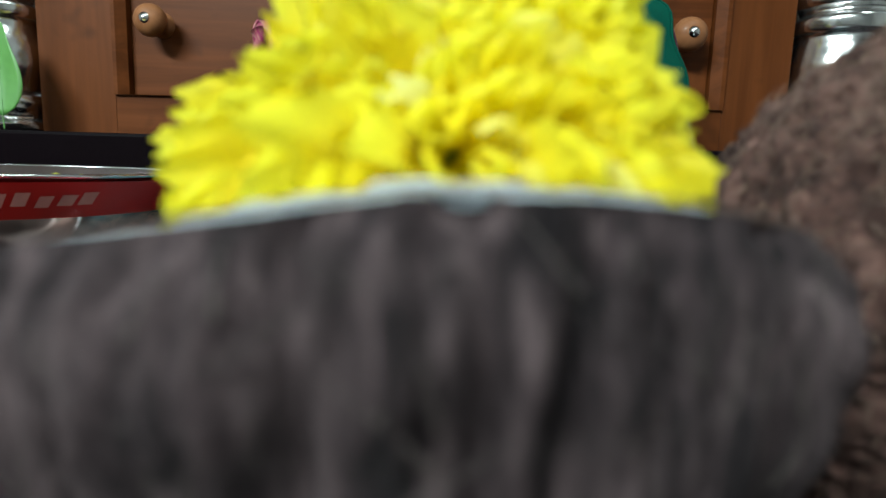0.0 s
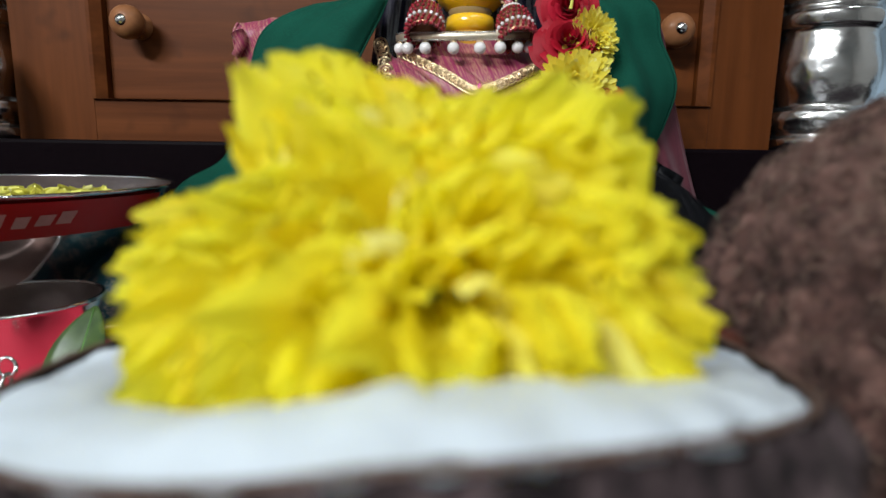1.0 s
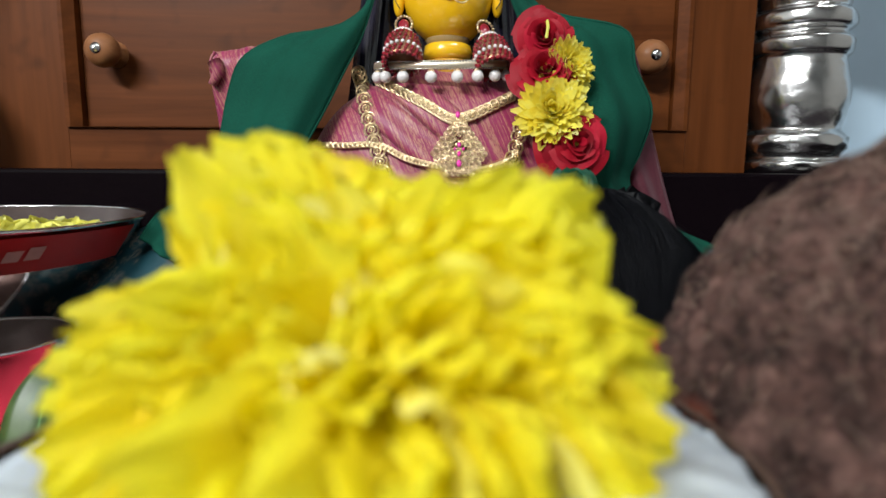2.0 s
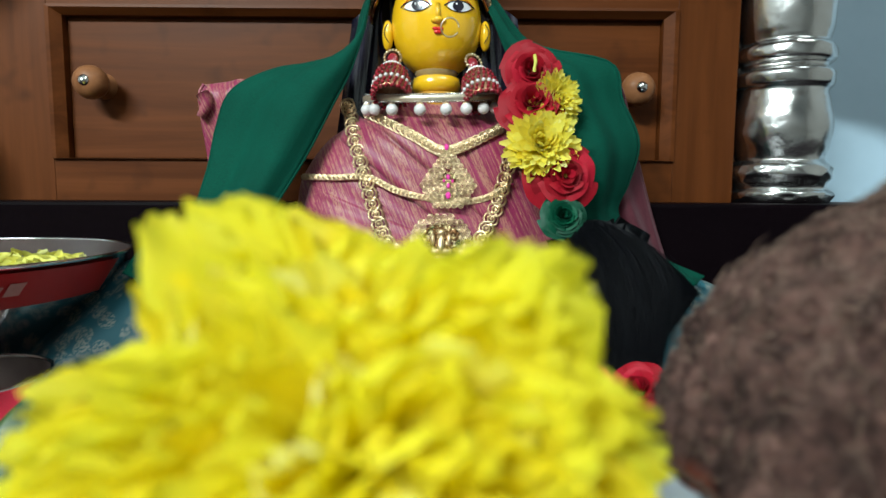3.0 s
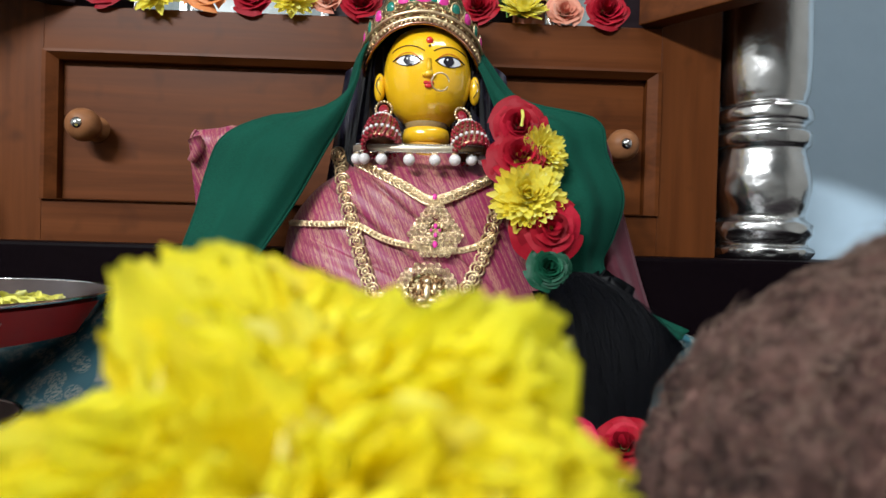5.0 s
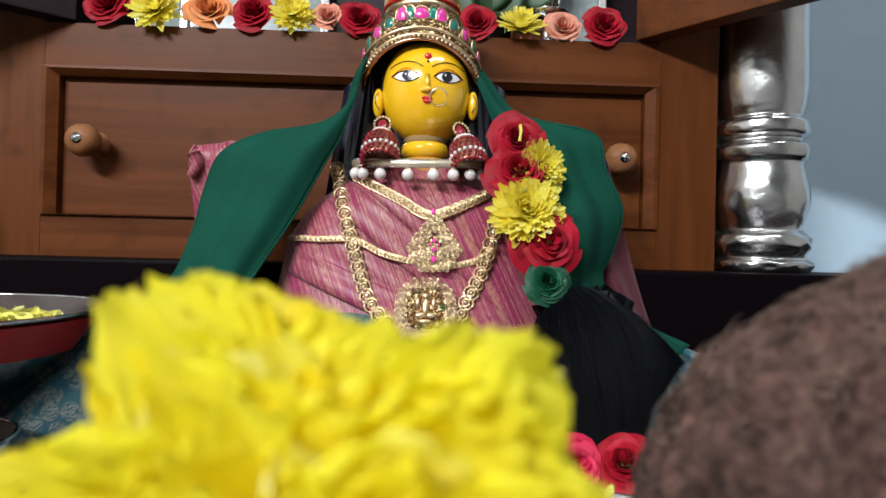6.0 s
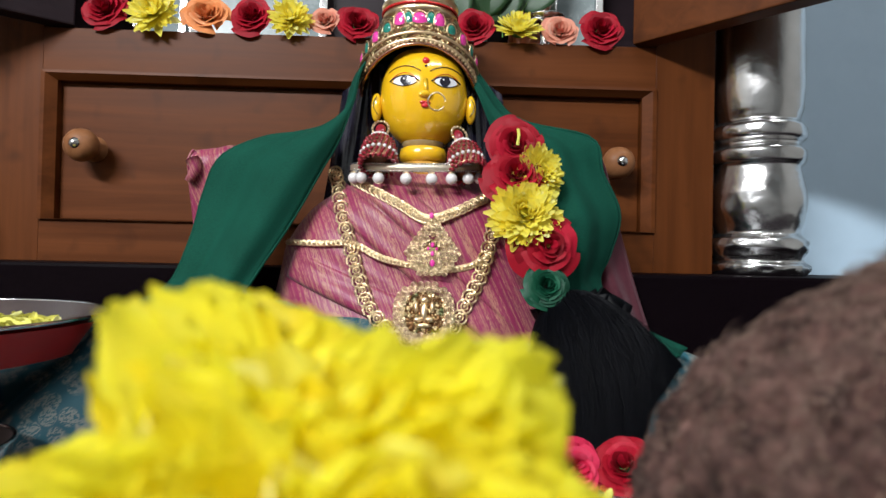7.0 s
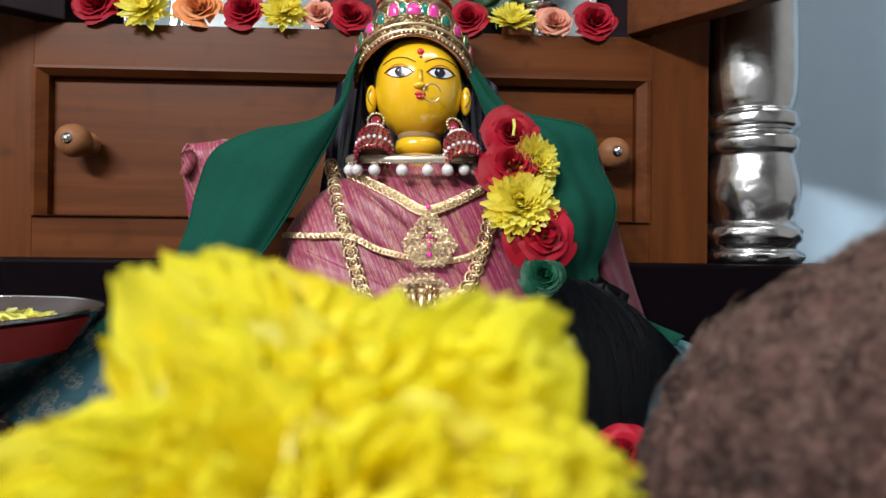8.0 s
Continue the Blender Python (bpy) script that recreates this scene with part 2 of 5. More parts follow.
def husk(name, dark, mid, light, stretch, clumps, stain=None, deep=0.85):
    """Coconut fibre: matted strands, paler and darker clumps. stain: (centre, radius) of a powder smear."""
    n = Nodes(name, rough=0.9, spec=0.2)
    fine = n.noise(n.space(stretch), 1.0, 8, 0.7, 0.8)
    clump = n.noise(n.space(clumps), 1.0, 4)
    patch = n.noise(n.space(tuple(0.45 * v for v in clumps)), 1.0, 3)
    c = n.ramp(fine, [(0.30, dark), (0.52, mid), (0.72, light)])
    c = n.mix(n.ramp(clump, [(0.44, (0, 0, 0)), (0.62, (deep, deep, deep))]), c, dark)
    c = n.mix(n.ramp(patch, [(0.48, (0, 0, 0)), (0.64, (0.45, 0.45, 0.45))]), c, tuple(0.6 * v + 0.4 * w for v, w in zip(light, mid)))
    if stain:
        spot, size, paint = stain
        d = n.tree.nodes.new("ShaderNodeVectorMath")
        d.operation = "DISTANCE"
        n.join(n.coord.outputs["Object"], d.inputs[0])
        d.inputs[1].default_value = spot
        edge = n.add("ShaderNodeMapRange")
        edge.inputs["From Min"].default_value, edge.inputs["From Max"].default_value = size, size * 0.35
        n.join(d.outputs["Value"], edge.inputs["Value"])
        rag = n.ramp(n.noise(n.space((260, 260, 260)), 1.0, 3), [(0.35, (0.25, 0.25, 0.25)), (0.6, (1, 1, 1))])
        c = n.mix(n.mix(1.0, edge.outputs[0], rag, "MULTIPLY"), c, paint)
    return n.colour(c).bump(fine, 0.9, 0.0012).mat


M_HUSK = husk("coconut_husk", (0.012, 0.006, 0.005), (0.096, 0.048, 0.039), (0.215, 0.124, 0.102), (420, 420, 420), (170, 170, 170),
              ((-0.0445, -0.006, 0.060), 0.0070, (0.36, 0.055, 0.015)))
M_CUP = husk("cut_coconut_husk", (0.006, 0.004, 0.0048), (0.056, 0.038, 0.0400), (0.160, 0.115, 0.117), (460, 460, 90), (360, 360, 56), deep=0.9)


def strand_material(name, a, b):
    n = Nodes(name, rough=0.75, spec=0.3)
    return n.colour(n.ramp(n.island(), [(0.0, a), (1.0, b)])).mat


M_FIBRE = strand_material("loose_fibre", (0.045, 0.024, 0.018), (0.25, 0.162, 0.125))
M_CUPFIBRE = strand_material("loose_grey_fibre", (0.014, 0.010, 0.010), (0.11, 0.085, 0.078))
M_HAIR = strand_material("black_hair", (0.0004, 0.0005, 0.0012), (0.0018, 0.0021, 0.0044))
M_HAIR.node_tree.nodes["Principled BSDF"].inputs["Roughness"].default_value = 0.5
M_HAIR.node_tree.nodes["Principled BSDF"].inputs["Specular IOR Level"].default_value = 0.10
M_PETALSTUFF = petal_material("loose_yellow_petal", (0.72, 0.66, 0.10), (0.80, 0.78, 0.20), (0.84, 0.84, 0.45), 0.3, "island")


def lamp_material():
    n = Nodes("lit_tube")
    n.bsdf.inputs["Emission Color"].default_value = (0.95, 0.98, 1, 1)
    n.bsdf.inputs["Emission Strength"].default_value = 6.0
    return n.mat


M_LIT = lamp_material()


# ---- building helpers ----
def part(name, bm, material, parent=None, label="", smooth=True):
    me = bpy.data.meshes.new(name)
    bm.to_mesh(me)
    bm.free()
    for m in material if isinstance(material, (list, tuple)) else (material,):
        me.materials.append(m)
    if smooth:
        me.shade_smooth()
    ob = new(name, me)
    if parent:
        ob.parent = parent
    return tagged(ob, label)


def thing(name, place, label, category, group="", kind=""):
    ob = new(name)
    ob.empty_display_size = 0.01
    ob.location = place
    return tagged(ob, label, category, group, kind)


def structure(name, bm, material, label, smooth=False):
    return tagged(part(name, bm, material, None, label, smooth), "", name.split("_")[0], "", "structure")


def box(bm, x0, x1, y0, y1, z0, z1, bevel=0.0, m=None):
    made = bmesh.ops.create_cube(bm, size=1.0, matrix=Matrix.LocRotScale(
        ((x0 + x1) / 2, (y0 + y1) / 2, (z0 + z1) / 2), None, (x1 - x0, y1 - y0, z1 - z0)))
    verts = made["verts"]
    if bevel:
        edges = list({e for v in verts for e in v.link_edges})
        res = bmesh.ops.bevel(bm, geom=edges, offset=bevel, segments=2, affect="EDGES", profile=0.6)
        verts = [v for v in res["verts"]]
    if m:
        bmesh.ops.transform(bm, matrix=m, verts=list(bm.verts))
    return bm


def sheet(bm, f, nu, nv, closed=False, mat=0):
    """A surface from f(u, v) with u, v in 0..1; closed joins the u ends."""
    cols = nu if closed else nu + 1
    rows = [[bm.verts.new(f(i / nu, j / nv)) for i in range(cols)] for j in range(nv + 1)]
    for j in range(nv):
        for i in range(nu):
            k = (i + 1) % cols
            face = bm.faces.new((rows[j][i], rows[j][k], rows[j + 1][k], rows[j + 1][i]))
            face.material_index = mat
    return rows


def lathe(bm, profile, n=32, centre=(0, 0, 0), squash=(1, 1), mat=0, steps=0):
    """Turns a profile of (radius, height) about z."""
    pts = profile
    if steps:
        pts = [curve_at(profile, k / steps) for k in range(steps + 1)]

    def f(u, v):
        k = min(int(round(v * (len(pts) - 1))), len(pts) - 1)
        r, z = pts[k]
        a = 2 * math.pi * u
        return Vector((centre[0] + r * squash[0] * math.cos(a), centre[1] + r * squash[1] * math.sin(a), centre[2] + z))

    return sheet(bm, f, n, len(pts) - 1, True, mat)


def curve_at(points, t):
    """A smooth curve through tuples, t in 0..1."""
    n = len(points) - 1
    x = min(max(t, 0.0), 0.99999) * n
    i = int(x)
    k = x - i
    p = [points[max(min(j, n), 0)] for j in (i - 1, i, i + 1, i + 2)]
    return tuple(0.5 * (2 * b + (c - a) * k + (2 * a - 5 * b + 4 * c - d) * k * k + (3 * b - a - 3 * c + d) * k ** 3)
                 for a, b, c, d in zip(*p))


def tube(bm, pts, radius, sides=6, mat=0, taper=0.0):
    """A round rod along points."""
    pts = [Vector(p) for p in pts]
    rings = []
    for i, p in enumerate(pts):
        way = (pts[min(i + 1, len(pts) - 1)] - pts[max(i - 1, 0)]).normalized()
        a = way.orthogonal().normalized()
        b = way.cross(a)
        r = radius * (1 - taper * i / max(len(pts) - 1, 1))
        rings.append([bm.verts.new(p + r * (a * math.cos(t) + b * math.sin(t))) for t in (2 * math.pi * k / sides for k in range(sides))])
    for lo, hi in zip(rings, rings[1:]):
        best = min(range(sides), key=lambda s: (hi[s].co - lo[0].co).length)
        for k in range(sides):
            f = bm.faces.new((lo[k], lo[(k + 1) % sides], hi[(k + 1 + best) % sides], hi[(k + best) % sides]))
            f.material_index = mat
    for ring in (rings[0], rings[-1]):
        bm.faces.new(ring).material_index = mat
    return bm


def ball(bm, centre, r, mat=0, scale=(1, 1, 1), u=12, v=8):
    made = bmesh.ops.create_uvsphere(bm, u_segments=u, v_segments=v, radius=1.0, matrix=Matrix.LocRotScale(
        centre, None, (r * scale[0], r * scale[1], r * scale[2])))
    for face in {f for w in made["verts"] for f in w.link_faces}:
        face.material_index = mat
    return bm


def thicken(ob, thickness, offset=0.0):
    mod = ob.modifiers.new("thickness", "SOLIDIFY")
    mod.thickness, mod.offset = thickness, offset
    return ob


def wobble(p, size, amount, seed=0.0):
    return noise.noise_vector(Vector(p) * size + Vector((seed, seed * 1.7, -seed))) * amount


def strand(bm, pts, width, across):
    """A thin three-sided fibre, tapering to its tip."""
    last = None
    for i, p in enumerate(pts):
        w = width * (1 - 0.75 * i / (len(pts) - 1))
        side = across.normalized()
        way = (pts[min(i + 1, len(pts) - 1)] - pts[max(i - 1, 0)]).normalized()
        up = way.cross(side)
        ring = [bm.verts.new(p + w * v) for v in (side, -0.5 * side + 0.8 * up, -0.5 * side - 0.8 * up)]
        if last:
            for k in range(3):
                bm.faces.new((last[k], last[(k + 1) % 3], ring[(k + 1) % 3], ring[k]))
        last = ring


# ---- the room ----
bm = bmesh.new()
box(bm, -1.9, 1.9, 0.66, 0.76, -0.9, 2.0)
structure("wall_north", bm, M_WALL, "blue-grey painted wall behind the altar cabinet")
for name, dims in {"wall_south": (-1.9, 1.9, -2.3, -2.2, -0.9, 2.0), "wall_east": (1.9, 2.0, -2.3, 0.76, -0.9, 2.0),
                   "wall_west": (-2.0, -1.9, -2.3, 0.76, -0.9, 2.0)}.items():
    bm = bmesh.new()
    box(bm, *dims)
    structure(name, bm, M_ROOM, "plain cream painted room wall")
bm = bmesh.new()
box(bm, -2.0, 2.0, -2.3, 0.76, 2.0, 2.1)
structure("ceiling", bm, M_ROOM, "plain cream painted ceiling")
bm = bmesh.new()
box(bm, -2.0, 2.0, -2.3, 0.76, -1.0, -0.9)
structure("floor", bm, M_FLOOR, "dark polished room floor")


def tube_light(x, y, z):
    t = thing("tube_light", (x, y, z), "white tube light hanging from the ceiling", "lamp", "ceiling tube lights")
    b = bmesh.new()
    box(b, -0.62, 0.62, -0.03, 0.03, -0.03, 0.0, 0.004)
    part("batten", b, M_WHITECLOTH, t)
    if z < 1.99:
        for s in (-0.4, 0.4):
            b = bmesh.new()
            tube(b, [(s, 0, 0), (s, 0, 2.0 - z)], 0.005, 8)
            part("hanger", b, M_WHITECLOTH, t)
    b = bmesh.new()
    tube(b, [(-0.58, 0, -0.045), (0.58, 0, -0.045)], 0.013, 10)
    part("tube", b, M_LIT, t, "lit glass tube")


tube_light(-1.05, -1.40, 1.50)
tube_light(0.75, -0.55, 1.995)

bm = bmesh.new()
box(bm, -1.1, 1.1, -0.10, 0.498, TABLE - 0.04, TABLE, 0.004)
table = thing("altar_table", (0, 0, 0), "low dark altar table under the offerings", "table")
part("tabletop", bm, M_TABLE, table, "", False)
for x in (-1.02, 1.02):
    for y in (-0.03, 0.43):
        bm = bmesh.new()
        box(bm, x - 0.03, x + 0.03, y - 0.03, y + 0.03, -0.9, TABLE - 0.0405, 0.003)
        part("leg", bm, M_BOARD, table, "", False)

bm = bmesh.new()
box(bm, -1.6, 1.6, 0.500, 0.659, -0.895, SLAB, 0.003)
tagged(part("granite_plinth", bm, M_SLAB, None, "polished black granite plinth carrying the wooden cabinet", False), "", "plinth", "", "structure")


# ---- the wooden cabinet ----
def cabinet():
    t = thing("altar_cabinet", (0, 0, 0), "varnished brown teak altar cabinet with doors standing open", "cabinet")
    xl, xr = -0.418, 0.287
    pl, pr, pb, pt = -0.331, 0.218, 0.130, 0.2595

    def slat(name, dims, mat, bevel=0.0005, label=""):
        b = bmesh.new()
        box(b, *dims, bevel)
        return part(name, b, mat, t, label, False)

    slat("stile", (xl, pl - 0.012, FRONT, FRONT + 0.03, SLAB, 1.05), M_WOOD_V)
    slat("stile", (pr + 0.012, xr, FRONT, FRONT + 0.03, SLAB, 1.05), M_WOOD_V)
    slat("bottom_rail", (pl - 0.0118, pr + 0.0118, FRONT, FRONT + 0.03, SLAB, pb), M_WOOD_H)
    slat("top_rail", (pl - 0.0118, pr + 0.0118, FRONT, FRONT + 0.03, pt + 0.008, LEDGE - 0.0005), M_WOOD_H)
    slat("shelf", (pl - 0.01, pr + 0.01, FRONT + 0.0305, 0.655, LEDGE - 0.02, LEDGE - 0.001), M_WOOD_H)
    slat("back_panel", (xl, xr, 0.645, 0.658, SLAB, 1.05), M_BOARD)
    slat("top_panel", (xl, xr, FRONT, 0.658, 1.0505, 1.075), M_WOOD_H)
    # the moulding round the drawer, with mitred sloping faces
    b = bmesh.new()
    outer = [(pl - 0.0118, pb), (pr + 0.0118, pb), (pr + 0.0118, pt + 0.008), (pl - 0.0118, pt + 0.008)]
    inner = [(pl, pb + 0.001), (pr, pb + 0.001), (pr, pt), (pl, pt)]
    steps = [(outer, FRONT + 0.004), (outer, FRONT - 0.003), ([((a[0] * 2 + c[0]) / 3, (a[1] * 2 + c[1]) / 3) for a, c in zip(outer, inner)], FRONT - 0.0035),
             (inner, FRONT + 0.003), (inner, FRONT + 0.016)]
    loops = [[b.verts.new((x, y, z)) for x, z in pts] for pts, y in steps]
    for lo, hi in zip(loops, loops[1:]):
        for k in range(4):
            b.faces.new((lo[k], lo[(k + 1) % 4], hi[(k + 1) % 4], hi[k]))
    part("moulding", b, M_WOOD_H, t, "", False)
    slat("drawer_front", (pl + 0.0005, pr - 0.0005, FRONT + 0.010, FRONT + 0.026, pb + 0.0015, pt - 0.0005), M_WOOD_H, 0.0008)
    # knobs
    for x, z in ((-0.299, 0.197), (0.191, 0.194)):
        b = bmesh.new()
        lathe(b, [(0.0, 0.034), (0.005, 0.034), (0.0100, 0.0322), (0.0138, 0.028), (0.0152, 0.0225), (0.0138, 0.017), (0.0100, 0.0130),
                  (0.0080, 0.010), (0.0085, 0.005), (0.012, 0.002), (0.012, 0.0)], 28)
        bmesh.ops.transform(b, matrix=pose(x, FRONT + 0.0105, z, 90, 0, 0), verts=list(b.verts))
        knob = part("knob", b, M_KNOB, t, "turned pale wooden knob")
        b = bmesh.new()
        lathe(b, [(0.0, 0.0368), (0.0024, 0.0364), (0.0048, 0.0346), (0.0054, 0.0330)], 16)
        bmesh.ops.transform(b, matrix=pose(x, FRONT + 0.0105, z, 90, 0, 0), verts=list(b.verts))
        part("screw_cap", b, M_STEEL, knob, "steel screw cap")
    # the doors, standing open
    for hinge, way in (((0.206, FRONT - 0.002), (0.663, -0.749)), ((-0.314, FRONT - 0.002), (-0.80, -0.60))):
        side = math.copysign(1, way[0])
        m = Matrix(((way[0], -way[1] * side, 0, hinge[0]), (way[1], way[0] * side, 0, hinge[1]), (0, 0, 1, 0), (0, 0, 0, 1)))
        b = bmesh.new()
        box(b, 0.0, 0.27, 0.0, 0.020 * 1, LEDGE + 0.001, 0.95, 0.0015, m)
        # left door: its shade is put into the colour with the near-black wood
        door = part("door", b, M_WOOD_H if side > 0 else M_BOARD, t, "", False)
        b = bmesh.new()
        box(b, 0.05, 0.22, -0.004, -0.0002, LEDGE + 0.06, 0.89, 0.0015, m)
        part("raised_panel", b, M_WOOD_V, door, "", False)
    return t


cabinet()


# ---- silver pillars ----
def pillar(x):
    t = thing("silver_pillar", (x, 0.572, SLAB), "dented silver-clad turned pillar beside the cabinet", "pillar", "silver pillars")
    prof = [(0.041, 0.0), (0.043, 0.004), (0.043, 0.010), (0.0385, 0.014), (0.0405, 0.020), (0.0425, 0.026), (0.042, 0.033), (0.038, 0.038),
            (0.0365, 0.041), (0.039, 0.052), (0.0415, 0.066), (0.041, 0.080), (0.038, 0.094), (0.0365, 0.102), (0.0375, 0.105), (0.0405, 0.108),
            (0.0415, 0.114), (0.0405, 0.119), (0.0365, 0.122), (0.0355, 0.126), (0.0400, 0.130), (0.0412, 0.136), (0.0400, 0.142), (0.0355, 0.146),
            (0.036, 0.151), (0.0375, 0.160), (0.039, 0.185), (0.0385, 0.25), (0.037, 0.40), (0.035, 0.9)]
    b = bmesh.new()
    rows = lathe(b, [(1.06 * r, z) for r, z in prof], 56, steps=150)
    for row in rows:
        for v in row:
            d = wobble(v.co, 70, 0.0011, x) + wobble(v.co, 190, 0.0005, x)
            if v.co.z < 0.034:
                d += wobble(v.co, 150, 0.0022, x + 3)
            v.co += Vector((d.x, d.y, 0)) * (0.4 if v.co.z > 0.16 else 1.0)
    part("shaft", b, M_SILVER, t, "hammered silver sheet shaft")
    b = bmesh.new()
    box(b, -0.040, 0.0520, 0.020, 0.066, 0.0, 0.9, 0.002)
    part("backing_strip", b, M_SILVER, t, "", False)
    return t


pillar(0.335)
pillar(-0.466)


# ---- the cut coconut with its flower ----
def cup_point(u, v, inner=False):
    """The cut coconut's outside: u round, v from the bottom up to the slanting rim."""
    prof = [(0.0, 0.0), (0.016, 0.002), (0.029, 0.010), (0.0365, 0.021), (0.0405, 0.034), (0.0434, 0.046), (0.0458, 0.056), (0.0460, 0.0630), (0.0434, 0.0665)]
    r, z = curve_at(prof, v)
    a = 2 * math.pi * u
    x, y = r * math.cos(a), r * math.sin(a)
    z += v ** 4 * (0.0075 - 0.17 * max(0.0, 0.003 - x) - 2.0 * max(0.0, -0.018 - x) ** 2 - 6.0 * max(0.0, x - 0.010) ** 2 - 0.08 * max(0.0, y + 0.030))
    return Vector((x, y, z))


CUP = Vector((-0.0013, 0.0740, BOARD))


def cut_coconut():
    t = thing("cut_coconut", CUP, "halved brown fibrous coconut with white flesh holding a flower", "coconut")
    b = bmesh.new()

    def outside(u, v):
        p = cup_point(u, v)
        out = Vector((p.x, p.y, 0)).normalized() if p.xy.length > 1e-6 else Vector((0, 0, -1))
        a = 2 * math.pi * u
        groove = noise.noise(Vector((math.cos(a) * 9, math.sin(a) * 9, v * 2.2)))
        fine = noise.noise(Vector((math.cos(a) * 42, math.sin(a) * 42, v * 9)))
        lump = noise.noise(p * 120)
        return p + out * (0.0026 * groove + 0.0017 * fine + 0.0010 * lump) * min(v * 4, 1)

    sheet(b, outside, 300, 90, True)
    bmesh.ops.remove_doubles(b, verts=list(b.verts), dist=1e-6)
    part("husk", b, M_CUP, t, "grey-brown fibrous husk")
    # the flesh: a ragged cut ring and the hollow inside it
    b = bmesh.new()
    ring = [(0.985, -0.0008), (0.955, -0.0003), (0.86, 0.0004), (0.74, -0.0002), (0.62, -0.003), (0.54, -0.010), (0.46, -0.020), (0.30, -0.030), (0.02, -0.034)]

    def flesh(u, v):
        k, dz = curve_at(ring, v)
        p = cup_point(u, 1.0)
        a = 2 * math.pi * u
        d = noise.noise(Vector((math.cos(a) * 7, math.sin(a) * 7, v * 5))) * 0.0009
        d += noise.noise(Vector((math.cos(a) * 23, math.sin(a) * 23, v * 9))) * 0.0004
        return Vector((p.x * k, p.y * k, p.z + dz + d * (1 if v < 0.6 else 0.3)))

    sheet(b, flesh, 180, 40, True)
    part("flesh", b, M_FLESH, t, "moist white coconut flesh")
    b = bmesh.new()
    sheet(b, lambda u, v: (lambda p: Vector((p.x * (1.004 - 0.022 * v), p.y * (1.004 - 0.022 * v), p.z + 0.0002 + 0.0012 * v * (1 - v))))(cup_point(u, 1.0)), 120, 3, True)
    part("shell_edge", b, M_SHELLRIM, t, "thin brown shell edge")
    # strands along the husk
    b = bmesh.new()
    rnd = random.Random(11)
    for k in range(620):
        u, v = rnd.random(), rnd.uniform(0.25, 0.92)
        lean, rise = rnd.gauss(0, 0.012), rnd.uniform(0.04, 0.13)
        if rnd.random() < 0.12:
            lean *= 4
        lift = rnd.uniform(0.0, 0.0007) * (3.0 if rnd.random() < 0.05 else 1)
        pts = []
        for s in range(5):
            f = s / 4
            p = cup_point((u + lean * f) % 1.0, min(v + rise * f, 1.03))
            out = Vector((p.x, p.y, 0)).normalized()
            pts.append(p + out * (0.0010 + lift * math.sin(math.pi * f * 0.8)))
        strand(b, pts, rnd.uniform(0.00010, 0.00022), Vector((-pts[0].y, pts[0].x, 0)))
    tagged(part("fibre_mat", b, M_CUPFIBRE, t, "loose coconut fibres"), kind="stuff")
    return t


cut_coconut()

PETAL_RIM = [(-180, 0.0330), (-168, 0.0330), (-152, 0.0340), (-138, 0.0325), (-110, 0.0310), (-90, 0.0300), (-60, 0.0300), (-35, 0.0300), (-16, 0.0308),
             (-8, 0.0310), (5, 0.0280), (12, 0.0240), (20, 0.0250), (31, 0.0250), (38, 0.0276), (47, 0.0274), (55, 0.0224), (68, 0.0205), (82, 0.0205),
             (95, 0.0205), (110, 0.0222), (118, 0.0262), (126, 0.0312), (133, 0.0325), (138, 0.0255), (143, 0.0210), (150, 0.0222), (158, 0.0215), (165, 0.0215), (170, 0.0238), (175, 0.0325), (180, 0.0330)]


def rim_at(deg):
    deg = (deg + 180) % 360 - 180
    for (a, r), (b, s) in zip(PETAL_RIM, PETAL_RIM[1:]):
        if a <= deg <= b:
            return r + (s - r) * (deg - a) / (b - a)
    return 0.03


def petal_mesh(seed, curl, cup, ruffle, slim, torn):
    """A petal of length 1 along z and width about 1 along x, its upper side to +y, its end torn into teeth."""
    rnd = random.Random(seed)
    b = bmesh.new()
    ph = [rnd.uniform(0, 6.28) for _ in range(4)]
    across = 18
    teeth = [rnd.uniform(-1, 0.25) for _ in range(across + 1)]
    notch = [rnd.uniform(-0.5, 0.5) for _ in range(2)]

    def f(u, v):
        s = 2 * u - 1
        w = (0.15 + 0.85 * math.sin(min(v * 1.05, 1.0) * math.pi * 0.5) ** 1.2) * (1 - 0.28 * max(0, (v - 0.84) / 0.16) ** 2) * slim
        end = 0.045 * teeth[int(round(u * across))] - 0.22 * s ** 4 + 0.03 * math.sin(4 * s + ph[0])
        end -= torn * sum(math.exp(-((s - c) / 0.13) ** 2) for c in notch)
        tip = 1 + end * v ** 5
        x = 0.5 * w * s + 0.04 * math.sin(4 * v + ph[2]) * v
        y = cup * (s * s - 0.3) * w * 0.5 * (1 - 0.4 * v) - curl * v ** 2.4
        y += ruffle * v ** 2.5 * (math.sin(4.2 * s + ph[1]) + 0.8 * math.sin(8.5 * s + ph[2]))
        y += 0.006 * math.sin(22 * s + ph[3]) * math.sin(math.pi * v)
        return Vector((x, y, v * tip))

    sheet(b, f, across, 11)
    me = bpy.data.meshes.new("petal")
    b.to_mesh(me)
    b.free()
    me.materials.append(M_YELLOW)
    me.shade_smooth()
    return me


